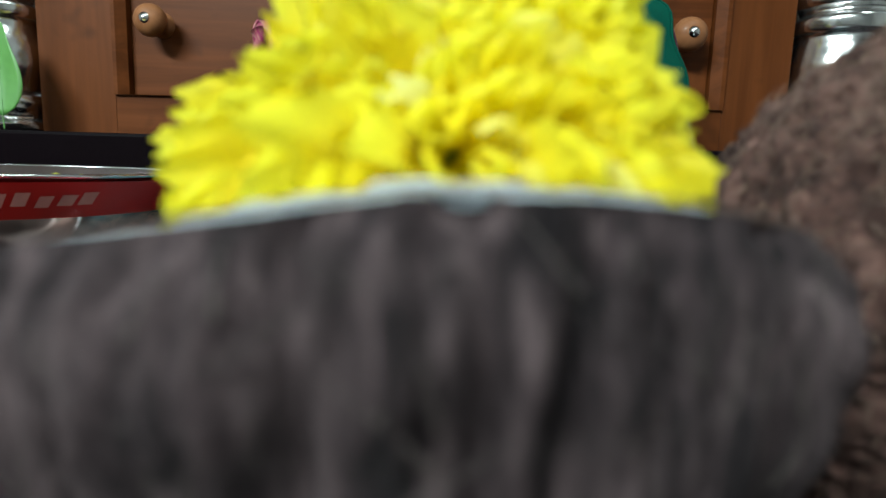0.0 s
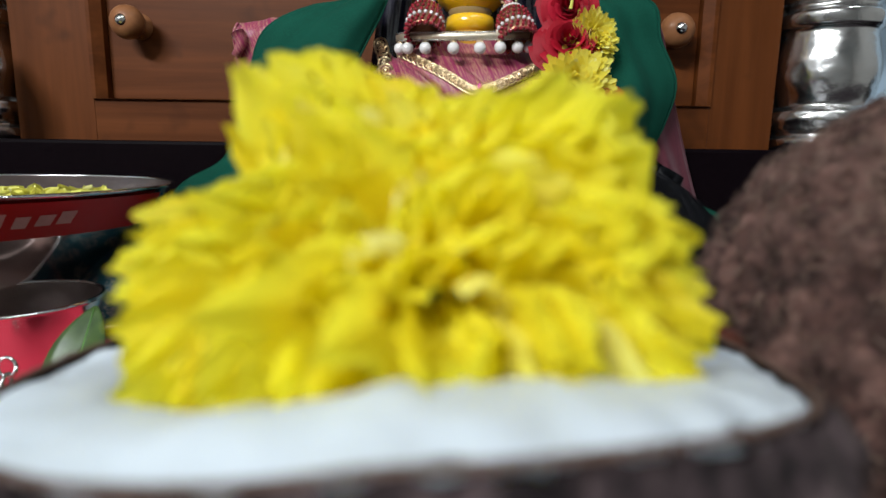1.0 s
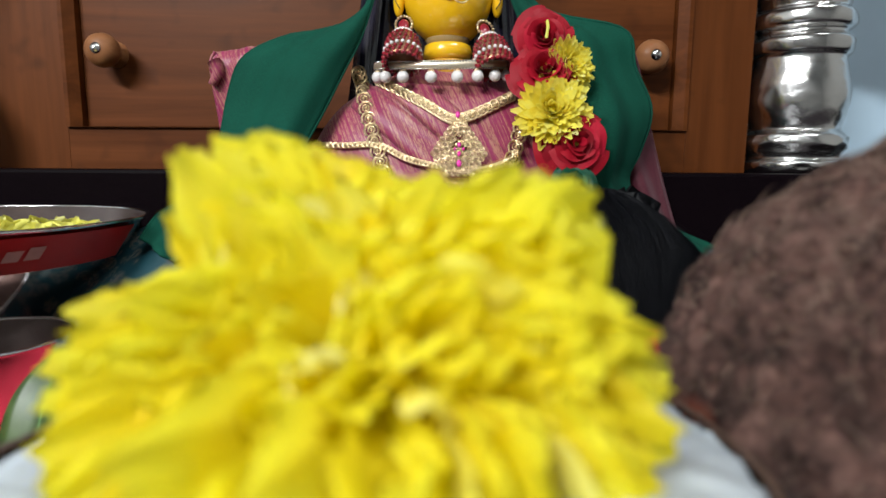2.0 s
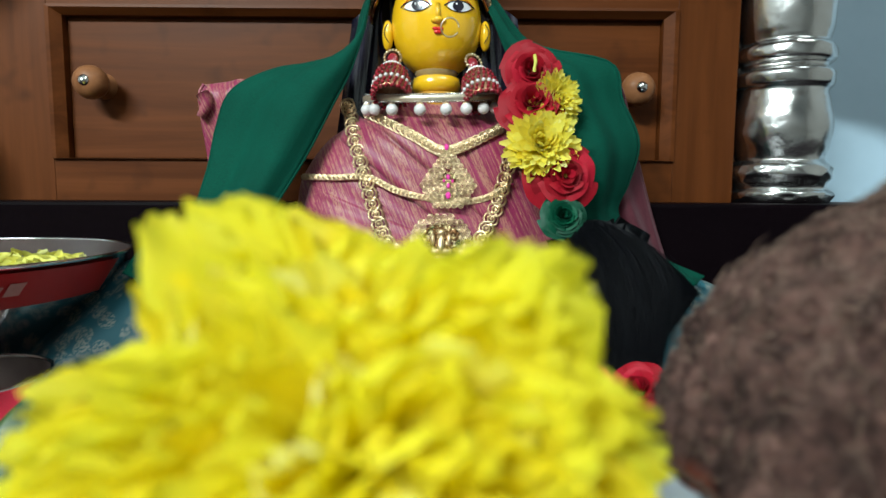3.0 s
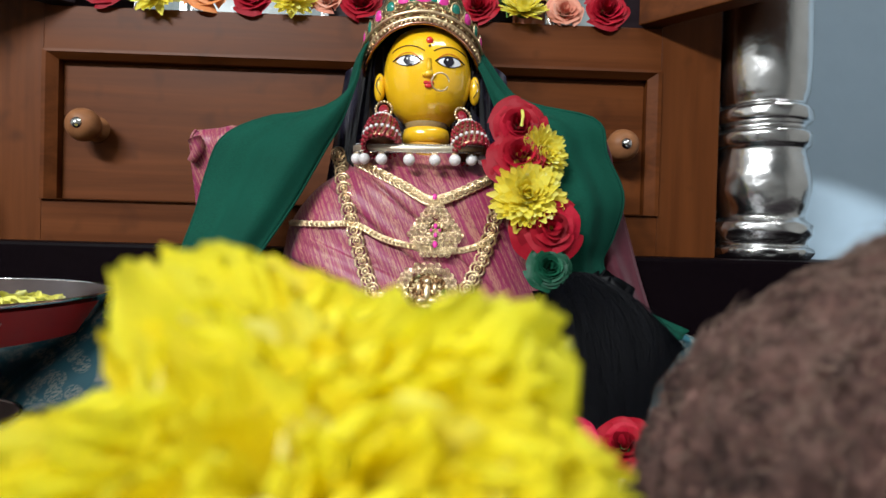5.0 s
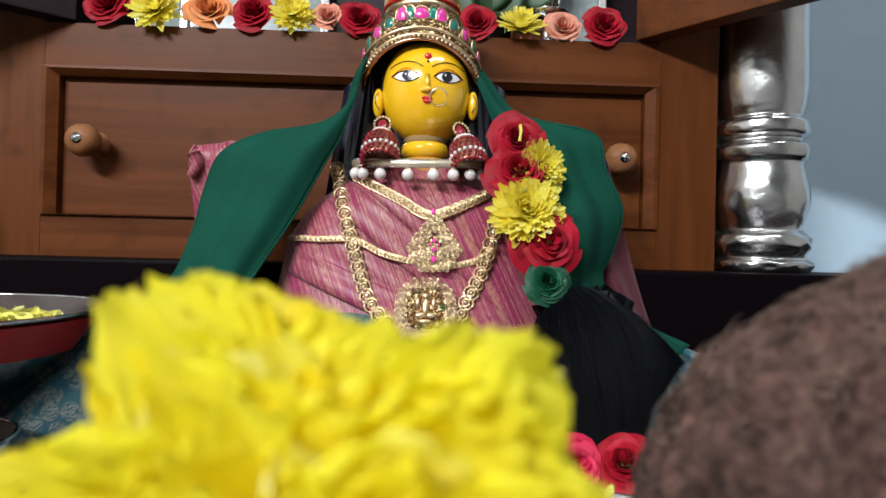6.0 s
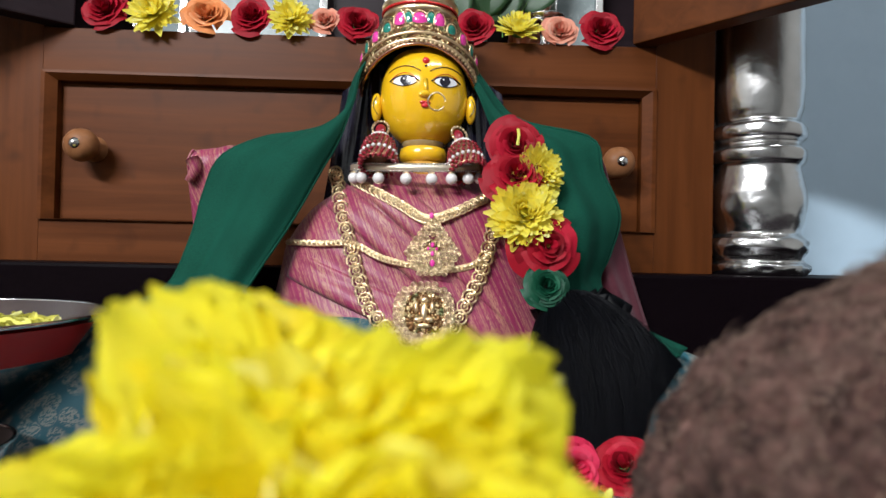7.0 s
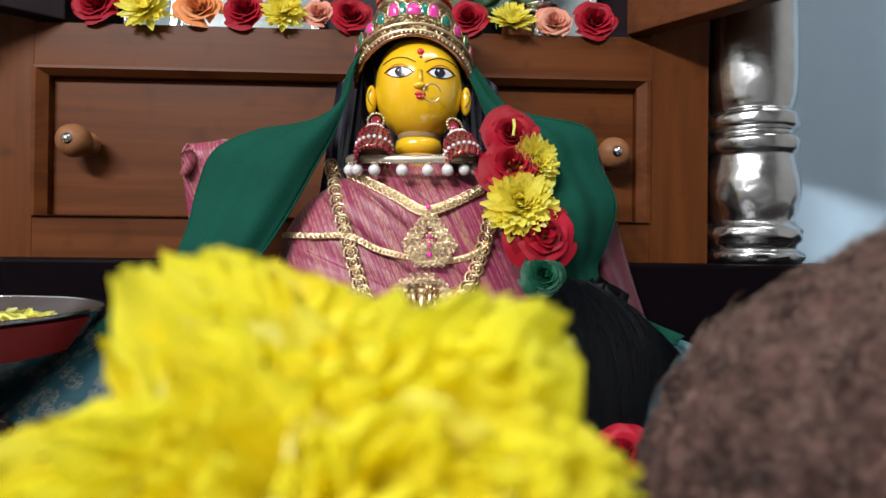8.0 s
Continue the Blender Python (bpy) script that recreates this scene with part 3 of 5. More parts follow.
def big_flower():
    heart = Vector((0.0020, 0.0665, 0.0760))
    t = thing("chrysanthemum_bloom", heart, "large bright yellow chrysanthemum bloom lying in the cut coconut", "flower")
    outer = [petal_mesh(20 + k, 0.06 + 0.07 * (k % 3), 0.25 + 0.15 * (k % 2), 0.050, 0.95 + 0.08 * (k % 3), 0.10 if k % 2 else 0.04) for k in range(8)]
    middle = [petal_mesh(40 + k, 0.02 - 0.06 * (k % 3), 0.6, 0.075, 1.0, 0.08) for k in range(6)]
    inner = [petal_mesh(60 + k, -0.10 - 0.08 * k, 1.1, 0.10, 1.0, 0.12) for k in range(4)]
    axis = Vector((0.10, -1.0, 0.03)).normalized()
    side = Vector((1, 0, 0))
    up = axis.cross(side) * -1.0
    up = up if up.z > 0 else -up
    rnd = random.Random(5)
    total = 300
    for k in range(total):
        f = (k + 0.5) / total
        theta = radians(6 + 98 * f ** 0.58)
        phi = math.degrees(k * 2.399963) % 360
        turned = phi if phi <= 180 else phi - 360
        lateral = side * math.cos(radians(phi)) + up * math.sin(radians(phi))
        edge = rim_at(phi)
        reach = edge * rnd.uniform(0.93, 1.02) if f > 0.55 else min(0.0275, edge) * rnd.uniform(0.88, 1.0)
        depth = 0.0165 * rnd.uniform(0.90, 1.10) * (1 + 0.25 * math.sin(radians(phi)) * -1 * math.sin(theta))
        tip = lateral * reach * math.sin(theta) + axis * (depth * math.cos(theta) + 0.0010)
        # the upper petals lean back, those at the sides come forward
        lean = 0.0080 * math.exp(-((turned - 98) / 28) ** 2) - 0.0040 * math.exp(-((turned - 15) / 30) ** 2) - 0.0042 * math.exp(-(((phi - 175)) / 20) ** 2)
        tip.y += lean * math.sin(theta) ** 2
        # the lowest petals lie bent forward on the flesh
        low = max(0.0, -math.sin(radians(phi)))
        if f > 0.40:
            tip.y -= 0.0215 * low ** 0.45 * math.sin(theta) ** 2
            tip.x *= 1 - 0.34 * low ** 0.45 * math.sin(theta) ** 2
            tip.z = max(tip.z, -0.0052 - 0.0010 * low - 0.14 * max(0.0, -tip.x) + rnd.uniform(-0.0015, 0.0010))
        base = lateral * 0.0035 * math.sin(theta) + axis * (-0.0020 + 0.0110 * max(0.0, 1 - f / 0.5))
        way = tip - base
        length = way.length
        z = way.normalized()
        y = (axis - z * axis.dot(z))
        y = y.normalized() if y.length > 0.05 else up
        x = y.cross(z)
        m = Matrix((x, y, z)).transposed().to_4x4()
        m = m @ pose(0, 0, 0, rnd.gauss(0, 6), rnd.gauss(0, 4 if f > 0.55 else 9), rnd.gauss(0, 15))
        if f < 0.16:
            kind, width = inner, 0.0056
        elif f < 0.5:
            kind, width = middle, 0.0112
        else:
            kind, width = outer, 0.0126
        width *= rnd.uniform(0.80, 1.2)
        ob = new("petal", kind[rnd.randrange(len(kind))])
        ob.parent = t
        ob.matrix_basis = Matrix.Translation(base) @ m @ Matrix.Diagonal((width, width * 0.9 if f > 0.2 else width, length, 1))
    b = bmesh.new()
    ball(b, Vector((0, 0.007, 0)), 0.006, scale=(1.2, 0.8, 1.0))
    part("receptacle", b, M_STEM, t, "green receptacle behind the petals")
    return t


big_flower()


# ---- the whole coconut ----
def whole_coconut():
    t = thing("whole_coconut", (0.0845, 0.090, BOARD), "whole brown coconut with a hairy pointed tuft", "coconut")
    prof = [(0.0, 0.0), (0.013, 0.001), (0.021, 0.010), (0.0275, 0.022), (0.0355, 0.036), (0.0425, 0.050), (0.0442, 0.060), (0.0380, 0.0775), (0.0312, 0.0870),
            (0.0225, 0.0945), (0.0130, 0.1005), (0.006, 0.1045), (0.0, 0.1060)]
    b = bmesh.new()

    def f(u, v, extra=1.0):
        r, z = curve_at(prof, v)
        a = 2 * math.pi * u
        p = Vector((r * math.cos(a), r * math.sin(a), z))
        rough = 0.0012 * noise.noise(p * 90) + 0.0019 * noise.noise(p * 260) - 0.0024 * abs(noise.noise(p * 480)) + 0.0006 * noise.noise(p * 1100)
        out = Vector((p.x, p.y, (p.z - 0.055) * 0.8)).normalized()
        return p + out * rough * extra

    sheet(b, f, 420, 260, True)
    bmesh.ops.remove_doubles(b, verts=list(b.verts), dist=1e-6)
    part("husk", b, M_HUSK, t, "matted brown fibre husk")
    b = bmesh.new()
    rnd = random.Random(3)
    for k in range(11000):
        u, v = rnd.random(), rnd.uniform(0.30, 0.985)
        p = f(u, v)
        out = Vector((p.x, p.y, (p.z - 0.055) * 0.8)).normalized()
        way = Vector((rnd.gauss(0, 1), rnd.gauss(0, 1), rnd.gauss(0.3, 1)))
        way = (way - out * way.dot(out)).normalized()
        length = rnd.uniform(0.0014, 0.0046) * (2.0 if rnd.random() < 0.02 else 1)
        bend = out.cross(way) * rnd.gauss(0, 0.4)
        h = rnd.uniform(0.0, 0.0009) * (2.0 if rnd.random() < 0.03 else 1)
        pts = [p + way * length * s + bend * length * s * s + out * (0.0001 + h * math.sin(2.4 * s)) for s in (0, 0.33, 0.66, 1.0)]
        strand(b, pts, rnd.uniform(0.00006, 0.00017), out.cross(way))
    tagged(part("fibre_mat", b, M_FIBRE, t, "loose curly brown fibres"), kind="stuff")
    return t


whole_coconut()

bm = bmesh.new()
box(bm, -0.06, 0.26, 0.004, 0.165, TABLE, BOARD, 0.003)
tagged(part("offering_board", bm, M_BOARD, None, "dark wooden board under the two coconuts", False), "", "board")


# ---- flowers ----
def rose_bm(radius, seed, petals=26, openness=1.0):
    """A rose whose face looks along +z."""
    rnd = random.Random(seed)
    b = bmesh.new()
    for k in range(petals):
        f = (k + 0.5) / petals
        a0 = k * 2.399963 + rnd.uniform(-0.2, 0.2)
        r0 = radius * (0.05 + 0.66 * f ** 0.8)
        span = 3.0 - 1.5 * f
        height = radius * (0.62 - 0.26 * f * openness)
        flare = radius * (0.04 + 0.30 * f ** 1.5) * openness
        ph = rnd.uniform(0, 6.28)

        def g(u, v):
            a = a0 + (u - 0.5) * span
            edge = 1 - 0.35 * abs(2 * u - 1) ** 4
            h = height * v * edge
            r = r0 * (0.45 + 0.55 * v) + flare * v ** 3 + radius * (0.035 * math.sin(5 * u + ph) + 0.012 * math.sin(13 * u + ph * 2)) * v * v
            return Vector((r * math.cos(a), r * math.sin(a), h - flare * 0.55 * v ** 4 * f + radius * (0.05 * math.sin(7 * u + ph) + 0.014 * math.sin(17 * u + 3 * ph)) * v ** 3))

        sheet(b, g, 12, 7)
    return b


def mum_bm(radius, seed, petals=90):
    """A small chrysanthemum whose face looks along +z."""
    rnd = random.Random(seed)
    b = bmesh.new()
    for k in range(petals):
        f = (k + 0.5) / petals
        a = k * 2.399963
        rise = radians(78 - 84 * f ** 0.8 + rnd.gauss(0, 5))
        length = radius * (0.42 + 0.58 * f ** 0.5) * rnd.uniform(0.88, 1.08)
        w = radius * (0.085 + 0.05 * f) * rnd.uniform(0.85, 1.15)
        lat, across = Vector((math.cos(a), math.sin(a), 0)), Vector((-math.sin(a), math.cos(a), 0))
        curl = rnd.uniform(0.0, 0.25)

        def g(u, v):
            s = 2 * u - 1
            ww = w * (0.45 + 0.75 * math.sin(math.pi * min(0.15 + v * 0.75, 1))) * (1 - 0.6 * max(0, v - 0.8) / 0.2)
            rr = rise + curl * v
            return lat * length * v * math.cos(rr) + Vector((0, 0, length * v * math.sin(rr) + 0.35 * w * s * s + radius * 0.06)) + across * ww * s

        sheet(b, g, 2, 4)
    return b


def facing(place, normal, spin=0.0):
    z = Vector(normal).normalized()
    return Matrix.Translation(place) @ z.to_track_quat("Z", "Y").to_matrix().to_4x4() @ pose(0, 0, 0, 0, 0, spin)


def flower_thing(kind, place, normal, radius, mat, label, seed, group="", petals=None):
    t = thing(kind, place, label, "flower", group)
    t.matrix_basis = facing(place, normal, seed * 47)
    if kind == "rose":
        part("petals", rose_bm(radius, seed, petals or 24), mat, t)
    else:
        part("petals", mum_bm(radius, seed, petals or 90), mat, t)
    b = bmesh.new()
    lathe(b, [(0.0, -0.004), (radius * 0.22, -0.003), (radius * 0.30, 0.001), (0.0, 0.003)], 10)
    part("sepals", b, M_STEM, t, "green sepals")
    return t


ROW = "flowers along the cabinet ledge"
for kind, x, z, r, mat, label in (
        ("rose", -0.289, 0.322, 0.0210, M_RED, "dark red rose lying on the cabinet ledge"),
        ("chrysanthemum", -0.243, 0.319, 0.0245, M_YELLOW_S, "pale yellow chrysanthemum lying on the cabinet ledge"),
        ("rose", -0.197, 0.320, 0.0205, M_ORANGE, "orange rose lying on the cabinet ledge"),
        ("rose", -0.154, 0.320, 0.0205, M_RED, "deep red rose lying on the cabinet ledge"),
        ("chrysanthemum", -0.118, 0.318, 0.0205, M_YELLOW_S, "small pale yellow chrysanthemum lying on the cabinet ledge"),
        ("rose", -0.086, 0.319, 0.0150, M_PEACH, "small peach rose lying on the cabinet ledge"),
        ("rose", -0.056, 0.317, 0.0195, M_RED, "bright red rose lying on the cabinet ledge"),
        ("rose", 0.055, 0.318, 0.0190, M_RED, "dark red rose lying on the cabinet ledge"),
        ("chrysanthemum", 0.097, 0.314, 0.0225, M_YELLOW_S, "drooping yellow chrysanthemum lying on the cabinet ledge"),
        ("rose", 0.137, 0.317, 0.0170, M_PEACH, "salmon pink rose lying on the cabinet ledge"),
        ("rose", 0.177, 0.319, 0.0205, M_RED, "round red rose lying on the cabinet ledge")):
    tilt = 0.38 if kind == "rose" else 1.3 if "drooping" in label else 0.3
    r *= 1.1
    flower_thing(kind, (x, FRONT + (0.007 if kind == "rose" else 0.002), z + 0.0035), (0.12 * math.sin(x * 90), -1, tilt), r, mat, label, int(abs(x) * 1000) % 37 + 1, ROW)


# ---- inside the cabinet, above the ledge ----
def picture_frame(x, y, w, turn, lean):
    t = thing("picture_frame", (x, y, LEDGE), "silver-edged picture frame leaning inside the cabinet", "picture frame", "frames in the cabinet")
    t.matrix_basis = pose(x, y, LEDGE + 0.001, -lean, 0, turn)
    for name, dims, mat in (("side_rail", (-w, -w + 0.008, -0.006, 0.006, 0.0, 0.2), M_SILVER), ("side_rail", (w - 0.008, w, -0.006, 0.006, 0.0, 0.2), M_SILVER),
                            ("bottom_rail", (-w + 0.0082, w - 0.0082, -0.006, 0.006, 0.0, 0.009), M_SILVER), ("top_rail", (-w + 0.0082, w - 0.0082, -0.006, 0.006, 0.191, 0.2), M_SILVER),
                            ("picture", (-w + 0.0082, w - 0.0082, -0.001, 0.003, 0.0092, 0.1908), M_PICTURE)):
        b = bmesh.new()
        box(b, *dims, 0.001)
        part(name, b, mat, t, "", False)


picture_frame(0.165, 0.612, 0.028, -12, 8)
picture_frame(0.020, 0.628, 0.055, 4, 6)
picture_frame(-0.17, 0.622, 0.075, 3, 6)
picture_frame(-0.255, 0.612, 0.030, 14, 8)


def leaf_bm(length, width, droop, seed):
    """A pointed leaf along +y, its face to +z."""
    rnd = random.Random(seed)
    ph = rnd.uniform(0, 6)
    b = bmesh.new()

    def f(u, v):
        s = 2 * u - 1
        w = width * math.sin(math.pi * min(v ** 0.75, 1.0)) ** 0.8 * (1 - 0.25 * v) + 0.0006
        return Vector((s * w, v * length, -droop * v * v + 0.25 * abs(s) * w + 0.04 * length * math.sin(6 * v + ph) * s))

    sheet(b, f, 8, 16)
    return b


def leaf(name, m, length, width, droop, mat, label, seed, group=""):
    t = thing(name, (0, 0, 0), label, "leaf", group)
    t.matrix_basis = m
    thicken(part("blade", leaf_bm(length, width, droop, seed), mat, t), 0.0005)
    b = bmesh.new()
    tube(b, [(0, -0.012, 0.0006), (0, 0.0, 0.0006), (0, length * 0.5, -droop * 0.25 + 0.0006), (0, length * 0.97, -droop * 0.94 + 0.0006)], 0.0006, 5, taper=0.6)
    part("midrib", b, M_STEM, t, "pale midrib")
    return t


for k, (x, z, turn) in enumerate(((0.060, 0.345, -70), (0.085, 0.338, -98), (0.105, 0.352, -60), (0.04, 0.335, -110))):
    leaf("betel_leaf", pose(x, 0.595, z, 100, turn + 90, 0), 0.085, 0.026, 0.01, M_DARKLEAF, "dark green betel leaf propped inside the cabinet", k, "leaves in the cabinet")

lampstand = thing("silver_oil_lamp", (0.128, 0.592, LEDGE), "small scrolled silver oil lamp behind the flowers", "lamp")
bm = bmesh.new()
lathe(bm, [(0.0, 0.0), (0.014, 0.001), (0.014, 0.004), (0.006, 0.008), (0.005, 0.02), (0.013, 0.028), (0.019, 0.034), (0.019, 0.037), (0.0, 0.033)], 28, steps=40)
part("stand", bm, M_SILVER, lampstand)
for s in (-1, 1):
    bm = bmesh.new()
    tube(bm, [(s * (0.012 - 0.0105 * math.cos(a) * (1 - a / 9)), -0.016, 0.022 + 0.010 * math.sin(a) * (1 - a / 9)) for a in (k * 0.35 for k in range(20))], 0.0016, 6)
    part("scroll", bm, M_SILVER, lampstand)

bm = bmesh.new()
sheet(bm, lambda u, v: Vector((0.118 + 0.05 * (u - 0.5) + 0.004 * math.sin(9 * u + 4 * v), 0.622 + 0.006 * math.sin(16 * u), LEDGE + 0.001 + 0.085 * v - 0.012 * math.sin(3.1 * u) * v)), 24, 12)
tagged(thicken(part("cloth_bundle", bm, M_PEACH, None, "pale pink crumpled cloth inside the cabinet"), 0.002), "", "cloth")


# ---- the doll and what it wears ----
DX = 0.0075


def doll():
    """One plain lacquered doll: head, ears, nose, painted marks, neck and trunk."""
    b = bmesh.new()
    cz, cy = 0.2290, 0.482
    HX = DX + 0.0015

    def skin(x, z):
        """The y of the face at a place beside its centre."""
        e = math.asin(max(-1.0, min(1.0, z / 0.0395)))
        r = math.cos(e) ** (0.6 if e > 0 else 0.72)
        k = max(0.0, 1 - (x / (0.0352 * max(r, 0.01) * jaw(z))) ** 2)
        return cy - 0.0335 * r * math.sqrt(k)

    def jaw(z):
        return 1 - 0.10 * (min(z, 0.0) / -0.0395) ** 2

    def head(u, v):
        a, e = 2 * math.pi * u, math.pi * (v - 0.5)
        r = math.cos(e) ** (0.6 if e > 0 else 0.72)
        z = 0.0395 * math.sin(e)
        return Vector((HX + 0.0352 * r * jaw(z) * math.cos(a), cy + 0.0335 * r * math.sin(a), cz + z))

    sheet(b, head, 48, 32, True, 0)
    # hair cap behind the face
    def hair(u, v):
        a, e = math.pi * (u * 1.24 - 0.12), math.pi * (v - 0.5)
        r = math.cos(e)
        return Vector((DX + 0.0435 * r * math.cos(a), cy + 0.006 + 0.036 * r * math.sin(a), cz + 0.006 + 0.043 * math.sin(e)))

    sheet(b, hair, 40, 24, False, 1)
    # hair hanging behind, widened as a black sheet for the shade under the veil
    def hair_and_veil_shade(u, v):
        x = DX - (0.066 + 0.016 * v) + (0.132 + 0.030 * v) * u
        return Vector((x, cy + 0.014 + 0.004 * math.sin(30 * u) - 0.012 * math.sin(math.pi * u), 0.268 - 0.138 * v - 0.03 * abs(2 * u - 1) ** 2 * (1 - v)))

    sheet(b, hair_and_veil_shade, 40, 16, False, 1)

    def on_face(x, z, push):
        return Vector((HX + x, skin(x, z) - push, cz + z))

    for s in (-1, 1):
        # ear with its fold
        ball(b, (HX + s * 0.0375, cy - 0.006, cz - 0.0085), 0.0080, 0, (0.55, 0.6, 1.45), 14, 10)
        tube(b, [(HX + s * (0.0372 + 0.0028 * math.sin(0.7 * k)), cy - 0.0112, cz - 0.001 - 0.0028 * k) for k in range(6)], 0.00035, 5, 1)
        # eye: white, iris, catch-light, lids, brow
        ez, ex = 0.0066, s * 0.0150 + 0.0008
        for mat, w, h, shift, push in ((3, 0.0088, 0.0040, 0.0008 * s, 0.0004), (1, 0.0043, 0.0041, 0.0, 0.0009)):
            def eye(u, v):
                q = 2 * u - 1
                return on_face(ex + shift + q * w, ez + 0.0006 * s * q + (v - 0.45) * 2 * h * (1 - abs(q) ** 2.0) ** 0.75, push)

            sheet(b, eye, 16, 6, False, mat)
        ball(b, on_face(ex - 0.0012, ez + 0.0014, 0.0010), 0.0008, 3, (1, 0.4, 1), 8, 6)

        def arc(q, lift, bend, wide):
            z = ez + lift + bend * (1 - q * q) + 0.0008 * s * q
            return on_face(ex + q * wide + 0.001 * s, z, 0.0004)

        tube(b, [arc(-1 + k / 6, 0.0080, 0.0040, 0.0125) for k in range(13)], 0.00035, 5, 1)
        tube(b, [arc(-1 + k / 6, 0.0004, 0.0038, 0.0112) for k in range(13)], 0.00055, 5, 1)
        tube(b, [arc(-1 + k / 6, 0.0018, 0.0046, 0.0098) for k in range(13)], 0.00022, 5, 2)
        tube(b, [arc(-1 + k / 6, -0.0004, -0.0036, 0.0100) for k in range(13)], 0.00028, 5, 1)
    # nose with its wings, lips, forehead marks
    tube(b, [on_face(0.0008, 0.0075, -0.0006), on_face(0.0010, 0.002, 0.0004), on_face(0.0012, -0.003, 0.0016)], 0.0019, 10, 0)
    ball(b, on_face(0.0012, -0.0040, 0.0010), 0.0034, 0, (1.05, 0.95, 0.80), 14, 10)
    for s in (-1, 1):
        ball(b, on_face(0.0012 + s * 0.0032, -0.0044, 0.0002), 0.0022, 0, (1.0, 0.9, 0.85), 12, 8)
        ball(b, on_face(0.0010 + s * 0.0016, -0.0100, 0.0003), 0.0022, 2, (1.15, 0.5, 0.62), 12, 8)
    ball(b, on_face(0.0010, -0.0124, 0.0004), 0.0027, 2, (1.15, 0.5, 0.60), 14, 10)
    ball(b, on_face(0.0010, 0.0224, 0.0004), 0.0027, 2, (1, 0.5, 1.0), 12, 8)
    ball(b, on_face(0.0012, 0.0180, 0.0003), 0.0011, 1, (1, 0.5, 0.9), 10, 6)
    # neck rings and trunk
    lathe(b, [(0.0165, 0.150), (0.0178, 0.160), (0.0190, 0.168), (0.0192, 0.173), (0.0182, 0.1765), (0.0155, 0.1775)], 32, (HX, 0.480, 0), mat=4)
    lathe(b, [(0.0155, 0.1775), (0.0184, 0.1790), (0.0190, 0.1835), (0.0184, 0.1880), (0.0160, 0.1895)], 32, (HX, 0.480, 0), mat=0)
    lathe(b, [(0.0160, 0.1895), (0.0172, 0.1915), (0.0168, 0.1950), (0.0155, 0.205)], 32, (HX, 0.480, 0), mat=5)
    lathe(b, [(0.0, 0.158), (0.035, 0.150), (0.050, 0.12), (0.052, 0.0), (0.06, TABLE + 0.001), (0.0, TABLE + 0.0005)], 32, (DX, 0.470, 0), (1, 0.55), 1)
    return tagged(part("festival_doll", b, [M_SKIN, M_LACQUER, M_LIP, M_EYEWHITE, M_OCHRE, M_PLASTIC], None, "yellow lacquered festival doll seated before the cabinet"), "", "doll")


doll()


